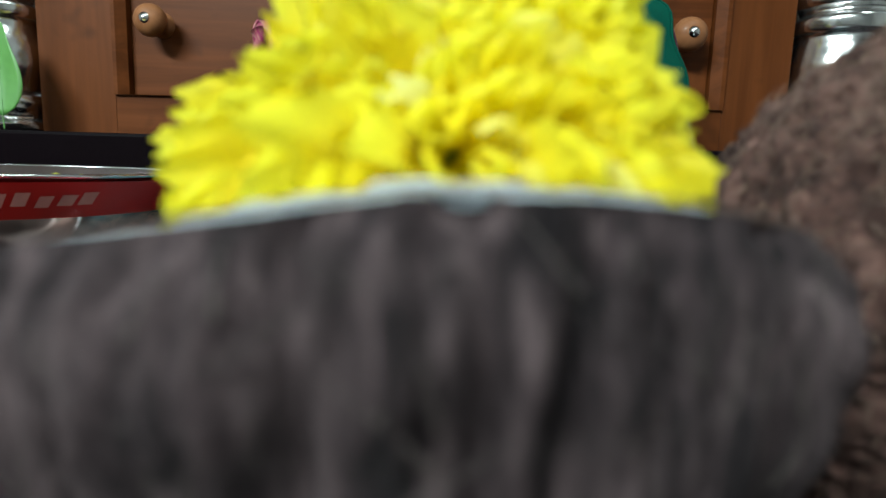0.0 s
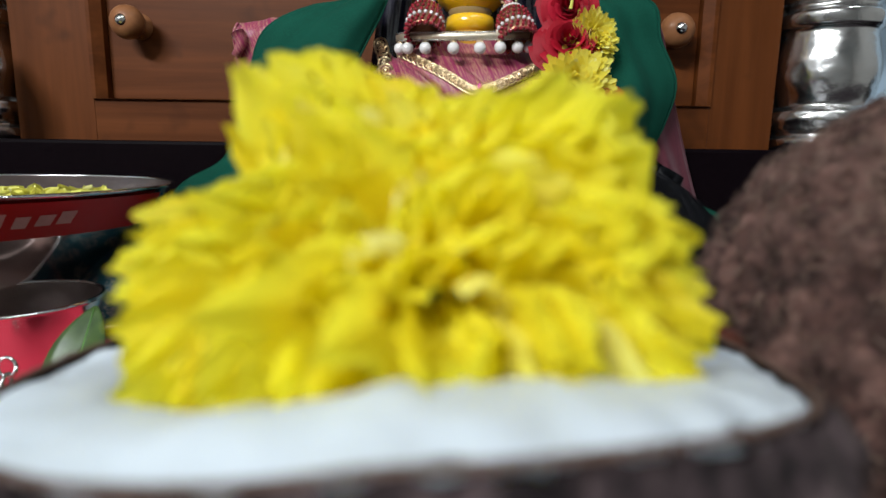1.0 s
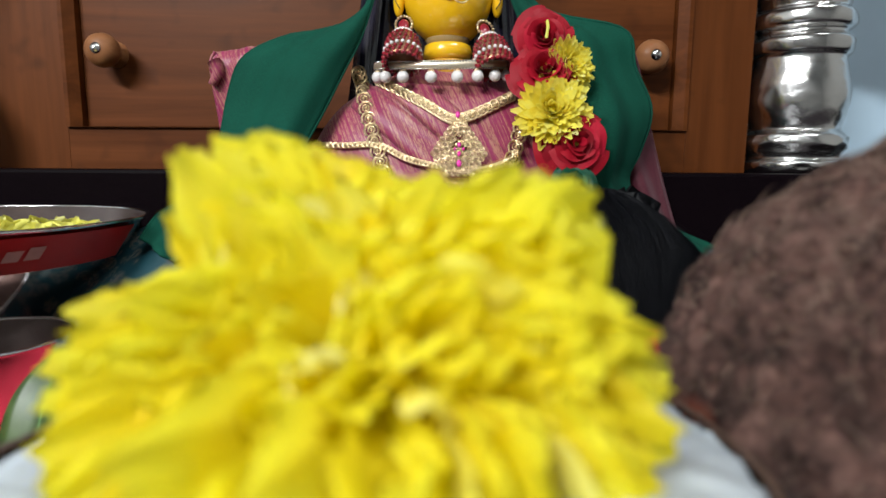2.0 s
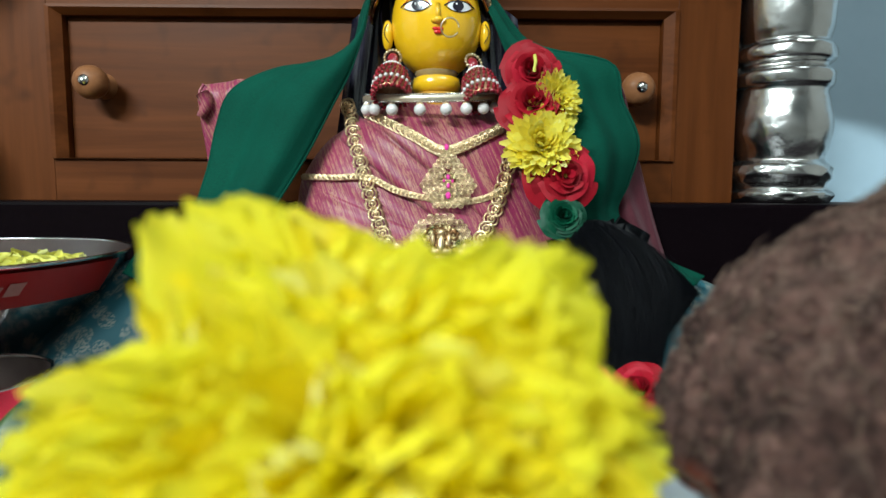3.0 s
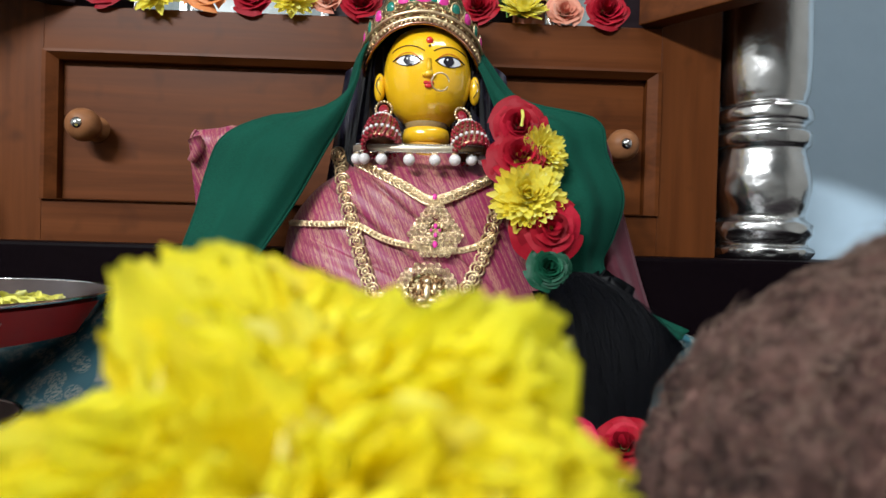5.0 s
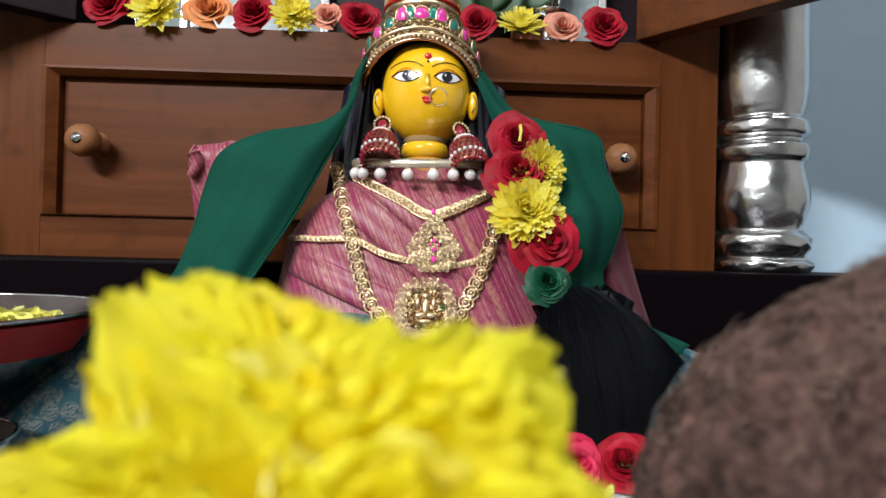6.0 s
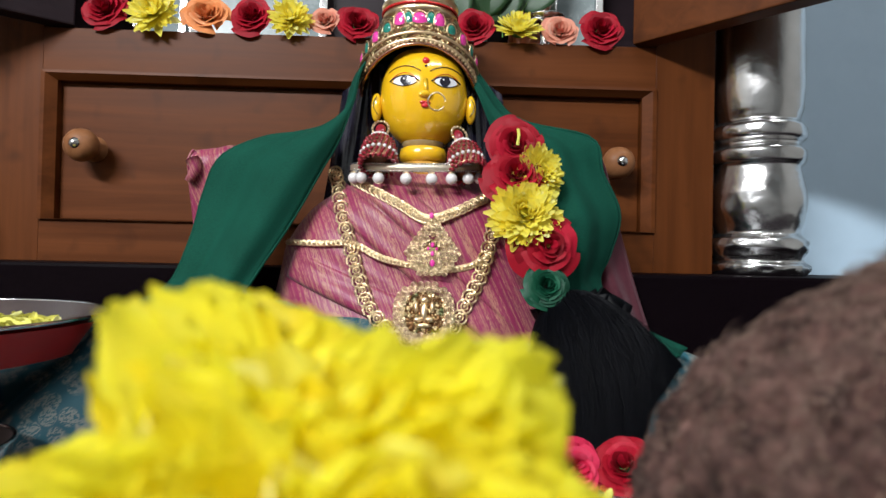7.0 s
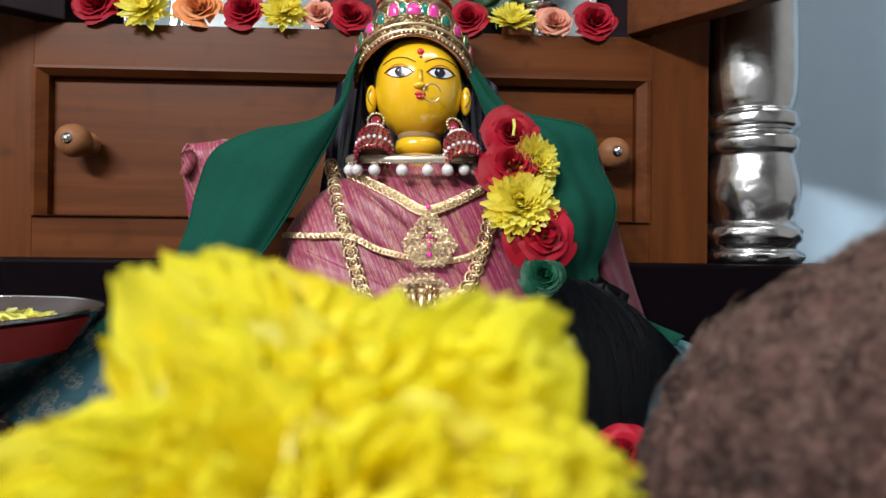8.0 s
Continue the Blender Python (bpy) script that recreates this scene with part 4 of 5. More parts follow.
def crown():
    t = thing("crown", (DX - 0.0030, 0.486, 0.250), "gilt enamelled crown with pink and green stones on the doll", "crown")

    def face(u, v, push=0.0):
        a = 2 * math.pi * u
        front = max(0.0, -math.sin(a))
        low = -0.018 + 0.031 * front ** 1.35
        z = low + (0.043 - low) * v
        r = curve_at([(0.0435,), (0.0448,), (0.0425,), (0.0360,), (0.0290,)], v)[0] + push
        return Vector((1.05 * r * math.cos(a), r * 0.80 * math.sin(a), z))

    b = bmesh.new()
    sheet(b, face, 72, 22, True)
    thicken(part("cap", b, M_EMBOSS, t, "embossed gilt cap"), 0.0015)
    for v, r, mat, lab in ((0.02, 0.0013, M_COPPER, "copper-pink edge"), (0.13, 0.0014, M_GOLD, "gilt cord"), (0.30, 0.0012, M_GOLD, "gilt cord")):
        b = bmesh.new()
        pts = [face(k / 72, v, 0.001) for k in range(73)]
        tube(b, pts, r, 6)
        part("edge_band", b, mat, t, lab)
    bead = bmesh.new()
    ball(bead, (0, 0, 0), 0.0013, u=8, v=6)
    first = part("bead", bead, M_GOLD, t)
    for k in range(40):
        ob = first if k == 0 else new("bead", first.data)
        ob.parent = t
        ob.location = face(0.52 + 0.46 * k / 39, 0.075, 0.0018)
    for u, v, size, tall, mat in ((0.75, 0.66, 0.0045, 1.1, M_PINKGEM), (0.715, 0.66, 0.0030, 1.9, M_GREENGEM), (0.785, 0.66, 0.0030, 1.9, M_GREENGEM),
                                  (0.690, 0.64, 0.0034, 1.9, M_PINKGEM), (0.810, 0.64, 0.0034, 1.9, M_PINKGEM), (0.655, 0.55, 0.0033, 1.2, M_GREENGEM),
                                  (0.845, 0.55, 0.0033, 1.2, M_GREENGEM), (0.615, 0.50, 0.0036, 1.1, M_PINKGEM), (0.885, 0.50, 0.0036, 1.1, M_PINKGEM),
                                  (0.575, 0.45, 0.0032, 1.2, M_GREENGEM), (0.925, 0.45, 0.0032, 1.2, M_GREENGEM), (0.54, 0.40, 0.0034, 1.1, M_PINKGEM), (0.96, 0.40, 0.0034, 1.1, M_PINKGEM)):
        p, n = face(u, v, 0.0004), face(u, v, 1.0) - face(u, v, 0.0)
        b = bmesh.new()
        size *= 1.35
        ball(b, (0, 0, 0), size, scale=(1, tall, 0.45), u=14, v=8)
        gem = part("gem", b, mat, t, "pink stone" if mat == M_PINKGEM else "green stone")
        gem.matrix_basis = facing(p, n)
        b = bmesh.new()
        tube(b, [(1.12 * size * math.cos(a), 1.12 * size * tall * math.sin(a), 0.0003) for a in (2 * math.pi * k / 20 for k in range(21))], 0.0006, 5)
        setting = part("setting", b, M_GOLD, gem, "gilt setting")
    b = bmesh.new()
    lathe(b, [(0.026, 0.040), (0.0295, 0.043), (0.0300, 0.046), (0.0285, 0.0475), (0.0305, 0.050), (0.0310, 0.054), (0.029, 0.057), (0.027, 0.064), (0.030, 0.078), (0.0, 0.080)], 40)
    part("finial_ring", b, M_GOLD, t, "gilt ringed top")
    b = bmesh.new()
    tube(b, [(0.0300 * math.cos(a), 0.0300 * math.sin(a), 0.0480) for a in (2 * math.pi * k / 40 for k in range(41))], 0.0012, 6)
    part("red_cord", b, M_LIP, t, "red cord")
    return t


crown()


def earring(x, z, spin):
    t = thing("jhumka_earring", (x, 0.447, z), "bell-shaped ruby and pearl earring hanging from the doll's ear", "earring", "the doll's earrings")
    t.rotation_euler = (radians(-30), 0, radians(spin))
    b = bmesh.new()
    ball(b, (0, 0.001, 0.0215), 0.0046, scale=(0.9, 0.45, 1.2))
    stud = part("stud", b, M_GARNET, t, "ruby red stud")
    b = bmesh.new()
    for k in range(16):
        a = 2 * math.pi * k / 16
        ball(b, (0.0060 * math.cos(a), 0.0, 0.0215 + 0.0074 * math.sin(a)), 0.0012, u=6, v=5)
    part("beaded_rim", b, M_GOLD, stud)
    b = bmesh.new()
    lathe(b, [(0.0015, 0.0135), (0.0060, 0.0120), (0.0096, 0.0085), (0.0117, 0.002), (0.0126, -0.006), (0.0131, -0.0125), (0.0118, -0.0120), (0.0105, -0.002), (0.0, 0.006)], 30, steps=36)
    part("bell", b, M_DARKGILT, t, "gilt filigree bell")
    t.scale = (1.02, 1.02, 1.02)
    red, white = bmesh.new(), bmesh.new()
    ball(red, (0, 0, 0), 0.00135, u=8, v=6)
    ball(white, (0, 0, 0), 0.00145, u=8, v=6)
    red, white = part("ruby_bead", red, M_GARNET, t), part("seed_pearl", white, M_PEARL, t)
    for k in range(20):
        a = 2 * math.pi * k / 20
        for first, r, zz in ((white, 0.0130, -0.0050), (red, 0.0134, -0.0140), (red, 0.0136, -0.0110), (red, 0.0133, -0.0080), (red, 0.0119, -0.0135), (red, 0.0126, -0.0018), (red, 0.0119, 0.0020), (red, 0.0107, 0.0062), (white, 0.0066, 0.0116)):
            a += math.pi / 40
            ob = first if k == 0 and zz in (-0.0050, -0.0140) else new(first.name.split(".")[0], first.data)
            ob.parent = t
            ob.location = (r * math.cos(a), r * math.sin(a), zz)
    return t


earring(-0.0235, 0.181, 0)
earring(0.0405, 0.178, 20)


def body_front(x, z):
    """The y of the wrapped bodice's front at (x, z)."""
    wide = curve_at([(0.122,), (0.116,), (0.109,), (0.102,), (0.078,), (0.030,)], (z - 0.02) / 0.155)[0]
    deep = curve_at([(0.075,), (0.062,), (0.052,), (0.046,), (0.038,), (0.012,)], (z - 0.02) / 0.155)[0]
    k = min(abs((x - DX) / wide), 1.0)
    return 0.480 - deep * math.sqrt(max(0.0, 1 - k ** 2.4))


def bodice():
    b = bmesh.new()

    def f(u, v):
        z = 0.020 + 0.152 * v
        wide = curve_at([(0.122,), (0.116,), (0.109,), (0.102,), (0.078,), (0.030,)], v)[0]
        a = math.pi * u
        x = DX - wide * math.cos(a)
        y = body_front(x, z)
        fold = 0.0016 * noise.noise(Vector((x * 30 + z * 55, 0, z * 18))) + 0.0010 * math.sin((z * 1.0 + x * 0.55) * 260) * max(0, 1 - abs(v - 0.45) * 2)
        return Vector((x, y - fold, z))

    sheet(b, f, 90, 50)
    t = thing("silk_wrap", (0, 0, 0), "pink silk wrap woven with gold threads on the doll", "cloth")
    thicken(part("cloth", b, M_PINKSILK, t), 0.0016)
    # pleats laid slantwise across the front
    for (xa, za), (xb, zb), w in (((-0.030, 0.162), (0.098, 0.050), 0.026), ((-0.060, 0.152), (0.080, 0.040), 0.024), ((-0.088, 0.096), (0.020, 0.052), 0.020)):
        b = bmesh.new()

        def g(u, v):
            x = xa + (xb - xa) * u + 0.30 * w * (v - 0.5)
            z = za + (zb - za) * u + w * (v - 0.5)
            return Vector((x, body_front(x, min(max(z, 0.021), 0.170)) - 0.0016 - 0.0022 * math.sin(math.pi * min(v * 1.6, 1)) ** 0.6 * math.sin(math.pi * (0.04 + 0.92 * u)) ** 0.3, z))

        sheet(b, g, 40, 8)
        thicken(part("pleat", b, M_PINKSILK, t, "slanting silk pleat"), 0.0010)
    return t


bodice()


def skirt():
    b = bmesh.new()

    def f(u, v):
        a = math.pi * (1.16 * u - 0.08)
        wide = curve_at([(0.290,), (0.268,), (0.240,), (0.205,), (0.120,)], v)[0]
        deep = curve_at([(0.110,), (0.104,), (0.090,), (0.072,), (0.045,)], v)[0]
        z = TABLE + 0.003 + (0.076 + 0.026 * max(0.0, math.cos(a))) * v ** 0.85
        x, y = DX - wide * math.cos(a), 0.470 - 0.085 * max(0.0, math.cos(a)) ** 1.5 * (1 - 0.5 * v) - deep * max(math.sin(a), -0.2)
        fold = 0.006 * math.sin(a * 23 + 2 * math.sin(a * 5)) * (1 - v) ** 0.7 + 0.003 * noise.noise(Vector((a * 6, v * 3, 1.5)))
        return Vector((x, y - fold, z + 0.002 * math.sin(a * 11)))

    sheet(b, f, 190, 30)
    t = thing("brocade_skirt", (0, 0, 0), "teal brocade skirt with silver motifs spread round the doll", "skirt")
    thicken(part("cloth", b, M_TEAL, t), 0.0015)
    b = bmesh.new()
    tube(b, [f(k / 190, 0.02) for k in range(191)], 0.0015, 6)
    part("hem", b, M_GOLDCLOTH, t, "silver-gilt hem")
    return t


skirt()


def drape(name, outer, inner, mat, label, seed, across=24, down=46, sag=0.006):
    """A hanging cloth between two edges, each a list of (x, y, z) from top to bottom."""
    b = bmesh.new()

    def f(u, v):
        o, i = Vector(curve_at(outer, v)), Vector(curve_at(inner, v))
        p = o.lerp(i, u)
        span = (o - i).length
        fold = math.sin(u * 8.5 + 2.4 * v + seed) * 0.07 + math.sin(u * 3.3 - 3 * v + seed) * 0.09 + math.sin(u * 21 + 5 * v + seed) * 0.018
        p.y -= sag * math.sin(math.pi * u) * (span / 0.06) + fold * min(span, 0.06) + 0.35 * wobble(p, 16, 0.012, seed).y
        return p

    sheet(b, f, across, down)
    t = thing(name, (0, 0, 0), label, "cloth")
    thicken(part("cloth", b, mat, t), 0.0014)
    for u in (0.0, 1.0):
        b = bmesh.new()
        tube(b, [f(u, k / down) for k in range(down + 1)], 0.0011, 6)
        part("hem", b, mat, t, "rolled hem")
    return t


drape("green_veil", [(0.0, 0.520, 0.272), (-0.043, 0.486, 0.252), (-0.061, 0.480, 0.207), (-0.113, 0.474, 0.194), (-0.147, 0.470, 0.177), (-0.159, 0.464, 0.148), (-0.163, 0.452, 0.113), (-0.173, 0.440, 0.080), (-0.186, 0.404, 0.064), (-0.184, 0.372, 0.050)],
      [(0.0, 0.505, 0.292), (-0.036, 0.470, 0.256), (-0.045, 0.462, 0.222), (-0.054, 0.452, 0.190), (-0.066, 0.446, 0.165), (-0.082, 0.440, 0.132), (-0.100, 0.433, 0.100), (-0.118, 0.424, 0.071), (-0.146, 0.402, 0.052), (-0.160, 0.366, 0.036)],
      M_GREENCLOTH, "bottle-green cotton veil falling from the doll's head over one shoulder", 0.4)
drape("green_veil_end", [(0.012, 0.520, 0.275), (0.047, 0.486, 0.258), (0.083, 0.480, 0.216), (0.142, 0.476, 0.200), (0.152, 0.472, 0.172), (0.165, 0.466, 0.140), (0.158, 0.462, 0.108), (0.150, 0.458, 0.085), (0.168, 0.446, 0.058), (0.204, 0.424, 0.040)],
      [(0.012, 0.505, 0.292), (0.045, 0.474, 0.247), (0.060, 0.466, 0.214), (0.072, 0.460, 0.184), (0.082, 0.456, 0.158), (0.090, 0.452, 0.130), (0.098, 0.450, 0.105), (0.104, 0.448, 0.080), (0.126, 0.442, 0.052), (0.178, 0.420, 0.030)],
      M_GREENCLOTH, "bottle-green veil end falling behind the flower garland", 1.9)
drape("wine_silk_panel", [(0.150, 0.492, 0.199), (0.160, 0.492, 0.178), (0.170, 0.491, 0.140), (0.184, 0.488, 0.090), (0.198, 0.482, 0.043)],
      [(0.10, 0.500, 0.195), (0.105, 0.500, 0.175), (0.112, 0.498, 0.135), (0.125, 0.492, 0.090), (0.145, 0.486, 0.060)],
      M_WINESILK, "wine-red silk panel hanging behind the green veil", 2.7, sag=0.002)
drape("pink_silk_fold", [(-0.173, 0.482, 0.184), (-0.176, 0.480, 0.176), (-0.176, 0.484, 0.160), (-0.174, 0.488, 0.135), (-0.172, 0.490, 0.100)],
      [(-0.120, 0.488, 0.192), (-0.120, 0.480, 0.182), (-0.125, 0.486, 0.165), (-0.13, 0.490, 0.140), (-0.135, 0.492, 0.105)],
      M_PINKSILK, "rolled pink silk edge showing beside the green veil", 3.3, sag=0.001)
bm = bmesh.new()
tube(bm, [(-0.172 + 0.003 * math.sin(k), 0.476, 0.176 - 0.0045 * k) for k in range(5)], 0.0055, 8, taper=0.4)
tagged(part("silk_tassel", bm, M_PINKSILK, None, "bright pink knotted silk end"), "", "tassel")


# ---- jewellery ----
def on_body(x, z, lift=0.002):
    return Vector((x, body_front(x, z) - lift, z))


def choker():
    t = thing("pearl_choker", (0, 0, 0), "braided silver choker hung with pearls round the doll's neck", "necklace")
    pts = []
    for k in range(33):
        a = math.pi * k / 32
        pts.append(Vector((DX - 0.054 * math.cos(a), 0.470 - 0.034 * math.sin(a), 0.1675 + 0.004 * math.cos(a) ** 2 - 0.001 * math.cos(a))))
    b = bmesh.new()
    sheet(b, lambda u, v: Vector(curve_at([tuple(p) for p in pts], u)) + Vector((0, -0.0012 * math.sin(math.pi * v), -0.0055 * v + 0.0028)), 80, 5)
    thicken(part("braid", b, M_GOLDCLOTH, t, "silver-gilt braid band"), 0.0015)
    for row in (0.0024, -0.0030):
        b = bmesh.new()
        for k in range(74):
            ball(b, Vector(curve_at([tuple(q) for q in pts], (k + 0.5) / 74)) + Vector((0, -0.0016, row)), 0.00085, u=6, v=5)
        part("beaded_edge", b, M_SILVER, t, "row of tiny silver beads")
    first = None
    for f in (0.12, 0.20, 0.31, 0.44, 0.55, 0.64, 0.73, 0.81, 0.89):
        p = Vector(curve_at([tuple(q) for q in pts], f)) + Vector((0, -0.0025, -0.0085))
        if first is None:
            b = bmesh.new()
            ball(b, (0, 0, 0), 0.0044, u=18, v=12)
            first = part("pearl", b, M_PEARL, t, "white pearl")
            ob = first
        else:
            ob = new("pearl", first.data)
            ob.parent = t
            ob["label"] = "white pearl"
        ob.location = p
        b = bmesh.new()
        lathe(b, [(0.0, 0.0056), (0.0022, 0.0048), (0.0026, 0.0036)], 8)
        part("cap", b, M_GOLD, ob)
    return t


choker()


def link_mesh(r, thick):
    b = bmesh.new()
    tube(b, [(r * math.cos(a), 0, r * math.sin(a)) for a in (2 * math.pi * k / 10 for k in range(11))], thick, 5)
    tube(b, [(0.5 * r * math.cos(a), -thick, 0.5 * r * math.sin(a)) for a in (2 * math.pi * k / 7 for k in range(8))], thick * 0.8, 5)
    ball(b, (0, -thick * 1.4, 0), thick * 1.3, u=8, v=6)
    return b


def chain(name, label, run, count, r, thick, lift=0.0046):
    """A necklace of links along a curve of (x, z) on the doll's front."""
    t = thing(name, (0, 0, 0), label, "necklace")
    first = None
    for k in range(count):
        x, z = curve_at(run, k / (count - 1))
        if first is None:
            first = part("link", link_mesh(r, thick), M_GOLD, t)
            ob = first
        else:
            ob = new("link", first.data)
            ob.parent = t
        ob.matrix_basis = Matrix.Translation(on_body(x, z, lift)) @ pose(0, 0, 0, -18, (k * 37) % 25 - 12, 0)
    return t


chain("long_gold_necklace", "long filigree gold necklace lying on the doll's pink wrap",
      [(-0.060, 0.168), (-0.056, 0.155), (-0.050, 0.137), (-0.044, 0.117), (-0.038, 0.098), (-0.032, 0.080), (-0.024, 0.064), (-0.008, 0.050), (0.012, 0.045), (0.032, 0.054), (0.042, 0.071), (0.051, 0.088), (0.057, 0.106), (0.062, 0.124)], 34, 0.0052, 0.0010)
short = chain("short_gold_necklace", "flat gold necklace with a jewelled pendant on the doll",
              [(-0.043, 0.160), (-0.025, 0.150), (-0.006, 0.140), (0.009, 0.131), (0.018, 0.130), (0.034, 0.136), (0.055, 0.147)], 31, 0.0036, 0.0009, 0.0046)
chain("gold_waist_chain", "thin gold chain wound round the doll's pink wrap",
      [(-0.092, 0.112), (-0.065, 0.111), (-0.040, 0.111), (-0.020, 0.102), (0.000, 0.097), (0.025, 0.094), (0.045, 0.097), (0.060, 0.106)], 50, 0.0020, 0.0008, 0.0042)


def pendant(x, z, disc, outline, ring, label, stones):
    """A pierced pendant: a chased disc of radius disc and small rings filling outline(v) = half-width, v from -1 to 1."""
    t = thing("pendant", on_body(x, z, 0.0060), label, "pendant")
    t.rotation_euler = (radians(-16), 0, 0)
    b = bmesh.new()
    lathe(b, [(0.0, 0.0010), (0.42, 0.0014), (0.70, 0.0008), (0.80, 0.0008), (0.86, 0.0018), (0.94, 0.0018), (1.0, 0.0006), (0.9, 0.0)], 36)
    bmesh.ops.transform(b, matrix=pose(0, 0, 0, 90, 0, 0) @ Matrix.Diagonal((disc, disc * 0.95, 1, 1)), verts=list(b.verts))
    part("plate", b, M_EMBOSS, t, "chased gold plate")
    for dx, dz, sx, sz in ((0, 0.02, 0.16, 0.42), (0, 0.52, 0.15, 0.15), (-0.24, -0.30, 0.22, 0.13), (0.24, -0.30, 0.22, 0.13), (-0.34, 0.22, 0.10, 0.26), (0.34, 0.22, 0.10, 0.26), (0, -0.55, 0.34, 0.10)):
        b = bmesh.new()
        ball(b, (dx * disc, -0.0018, dz * disc), disc, scale=(sx, 0.13, sz), u=10, v=8)
        part("boss", b, M_GOLD, t)
    base = bmesh.new()
    tube(base, [(ring * math.cos(c), 0, ring * math.sin(c)) for c in (2 * math.pi * q / 8 for q in range(9))], 0.00050, 5)
    tube(base, [(0.45 * ring * math.cos(c), -0.0004, 0.45 * ring * math.sin(c)) for c in (2 * math.pi * q / 6 for q in range(7))], 0.00040, 4)
    first = part("scroll", base, M_GOLD, t)
    high, rows, k = 0.0215, int(0.043 / (1.75 * ring)), 0
    for j in range(rows):
        v = -1 + 2 * (j + 0.5) / rows
        w = outline(v)
        count = max(1, int(2 * w / (1.95 * ring)))
        for i in range(count):
            dx, dz = -w + 2 * w * (i + 0.5) / count, v * high
            if math.hypot(dx, dz) < disc * 0.93:
                continue
            ob = first if k == 0 else new("scroll", first.data)
            ob.parent = t
            ob.matrix_basis = pose(dx, -0.0014 - 0.0006 * (k % 2), dz, 0, k * 31, 0)
            k += 1
    for dx, dz, r in stones:
        b = bmesh.new()
        ball(b, (dx, -0.0036, dz), r, scale=(0.8, 0.5, 1.1), u=10, v=8)
        part("stone", b, M_PINKGEM, t, "rose-pink stone")
    return t


pendant(0.0175, 0.1100, 0.0060, lambda v: 0.0190 * max(0.0, 1 - abs(v + 0.25) / 1.3) ** 0.9 + 0.001, 0.0019, "pierced gold pendant with pink stones",
        ((0.0, 0.0005, 0.0018), (0.0, -0.006, 0.0018), (0.003, -0.0025, 0.0012), (-0.003, -0.0025, 0.0012), (0.0, -0.0130, 0.0024), (-0.001, 0.0225, 0.0022)))
pendant(0.0125, 0.0640, 0.0165, lambda v: 0.0215 * max(0.0, 1 - abs(v) ** 2.6) ** 0.5, 0.0020, "oval chased gold medallion pendant", ())
bm = bmesh.new()
tube(bm, [(0.0185 + 0.0064 * math.cos(a), 0.4405 - 0.0008 * math.sin(a), 0.2175 + 0.0064 * math.sin(a)) for a in (2 * math.pi * k / 24 for k in range(23))], 0.0006, 6)
tagged(part("nose_ring", bm, M_GOLD, None, "thin gold nose ring on the doll's face"), "", "ring")


# ---- garland, hair ----
def garland():
    t = thing("flower_garland", (0, 0, 0), "garland of red roses and yellow chrysanthemums over the doll's shoulder", "garland")
    for kind, place, normal, r, seed in (("rose", (0.0765, 0.440, 0.187), (-0.05, -1, 0.15), 0.0205, 4), ("chrysanthemum", (0.0925, 0.437, 0.166), (0.35, -1, 0.1), 0.0215, 5),
                                         ("rose", (0.0765, 0.432, 0.162), (-0.1, -1, 0.45), 0.0235, 6), ("chrysanthemum", (0.0815, 0.424, 0.1335), (-0.1, -1, 0.25), 0.0280, 7),
                                         ("rose", (0.0975, 0.416, 0.1120), (0.05, -1, 0.1), 0.0262, 8)):
        b = rose_bm(0.78 * r, seed, 18, 2.1) if r == 0.0262 else rose_bm(0.95 * r, seed, 24, 1.5) if kind == "rose" else mum_bm(r, seed, 170)
        bmesh.ops.transform(b, matrix=facing(place, normal, seed * 50), verts=list(b.verts))
        part(kind, b, M_RED if kind == "rose" else M_YELLOW_S, t, "open red rose" if kind == "rose" else "yellow chrysanthemum")
    b = rose_bm(0.0155, 9, 34, 1.3)
    bmesh.ops.transform(b, matrix=facing((0.0960, 0.412, 0.084), (0, -1, 0.3), 10), verts=list(b.verts))
    part("green_rosette", b, M_GREENPAPER, t, "crumpled green paper rosette")
    b = bmesh.new()
    tube(b, [(0.076, 0.455, 0.205), (0.086, 0.456, 0.170), (0.085, 0.446, 0.135), (0.099, 0.440, 0.110), (0.098, 0.442, 0.080)], 0.0015, 6)
    part("thread", b, M_STEM, t)
    b = bmesh.new()
    tube(b, [(0.0765, 0.424, 0.184), (0.0768, 0.421, 0.190), (0.0766, 0.424, 0.195)], 0.0012, 6)
    part("pale_bud", b, M_PETALSTUFF, t, "pale flower bud")
    return t


garland()


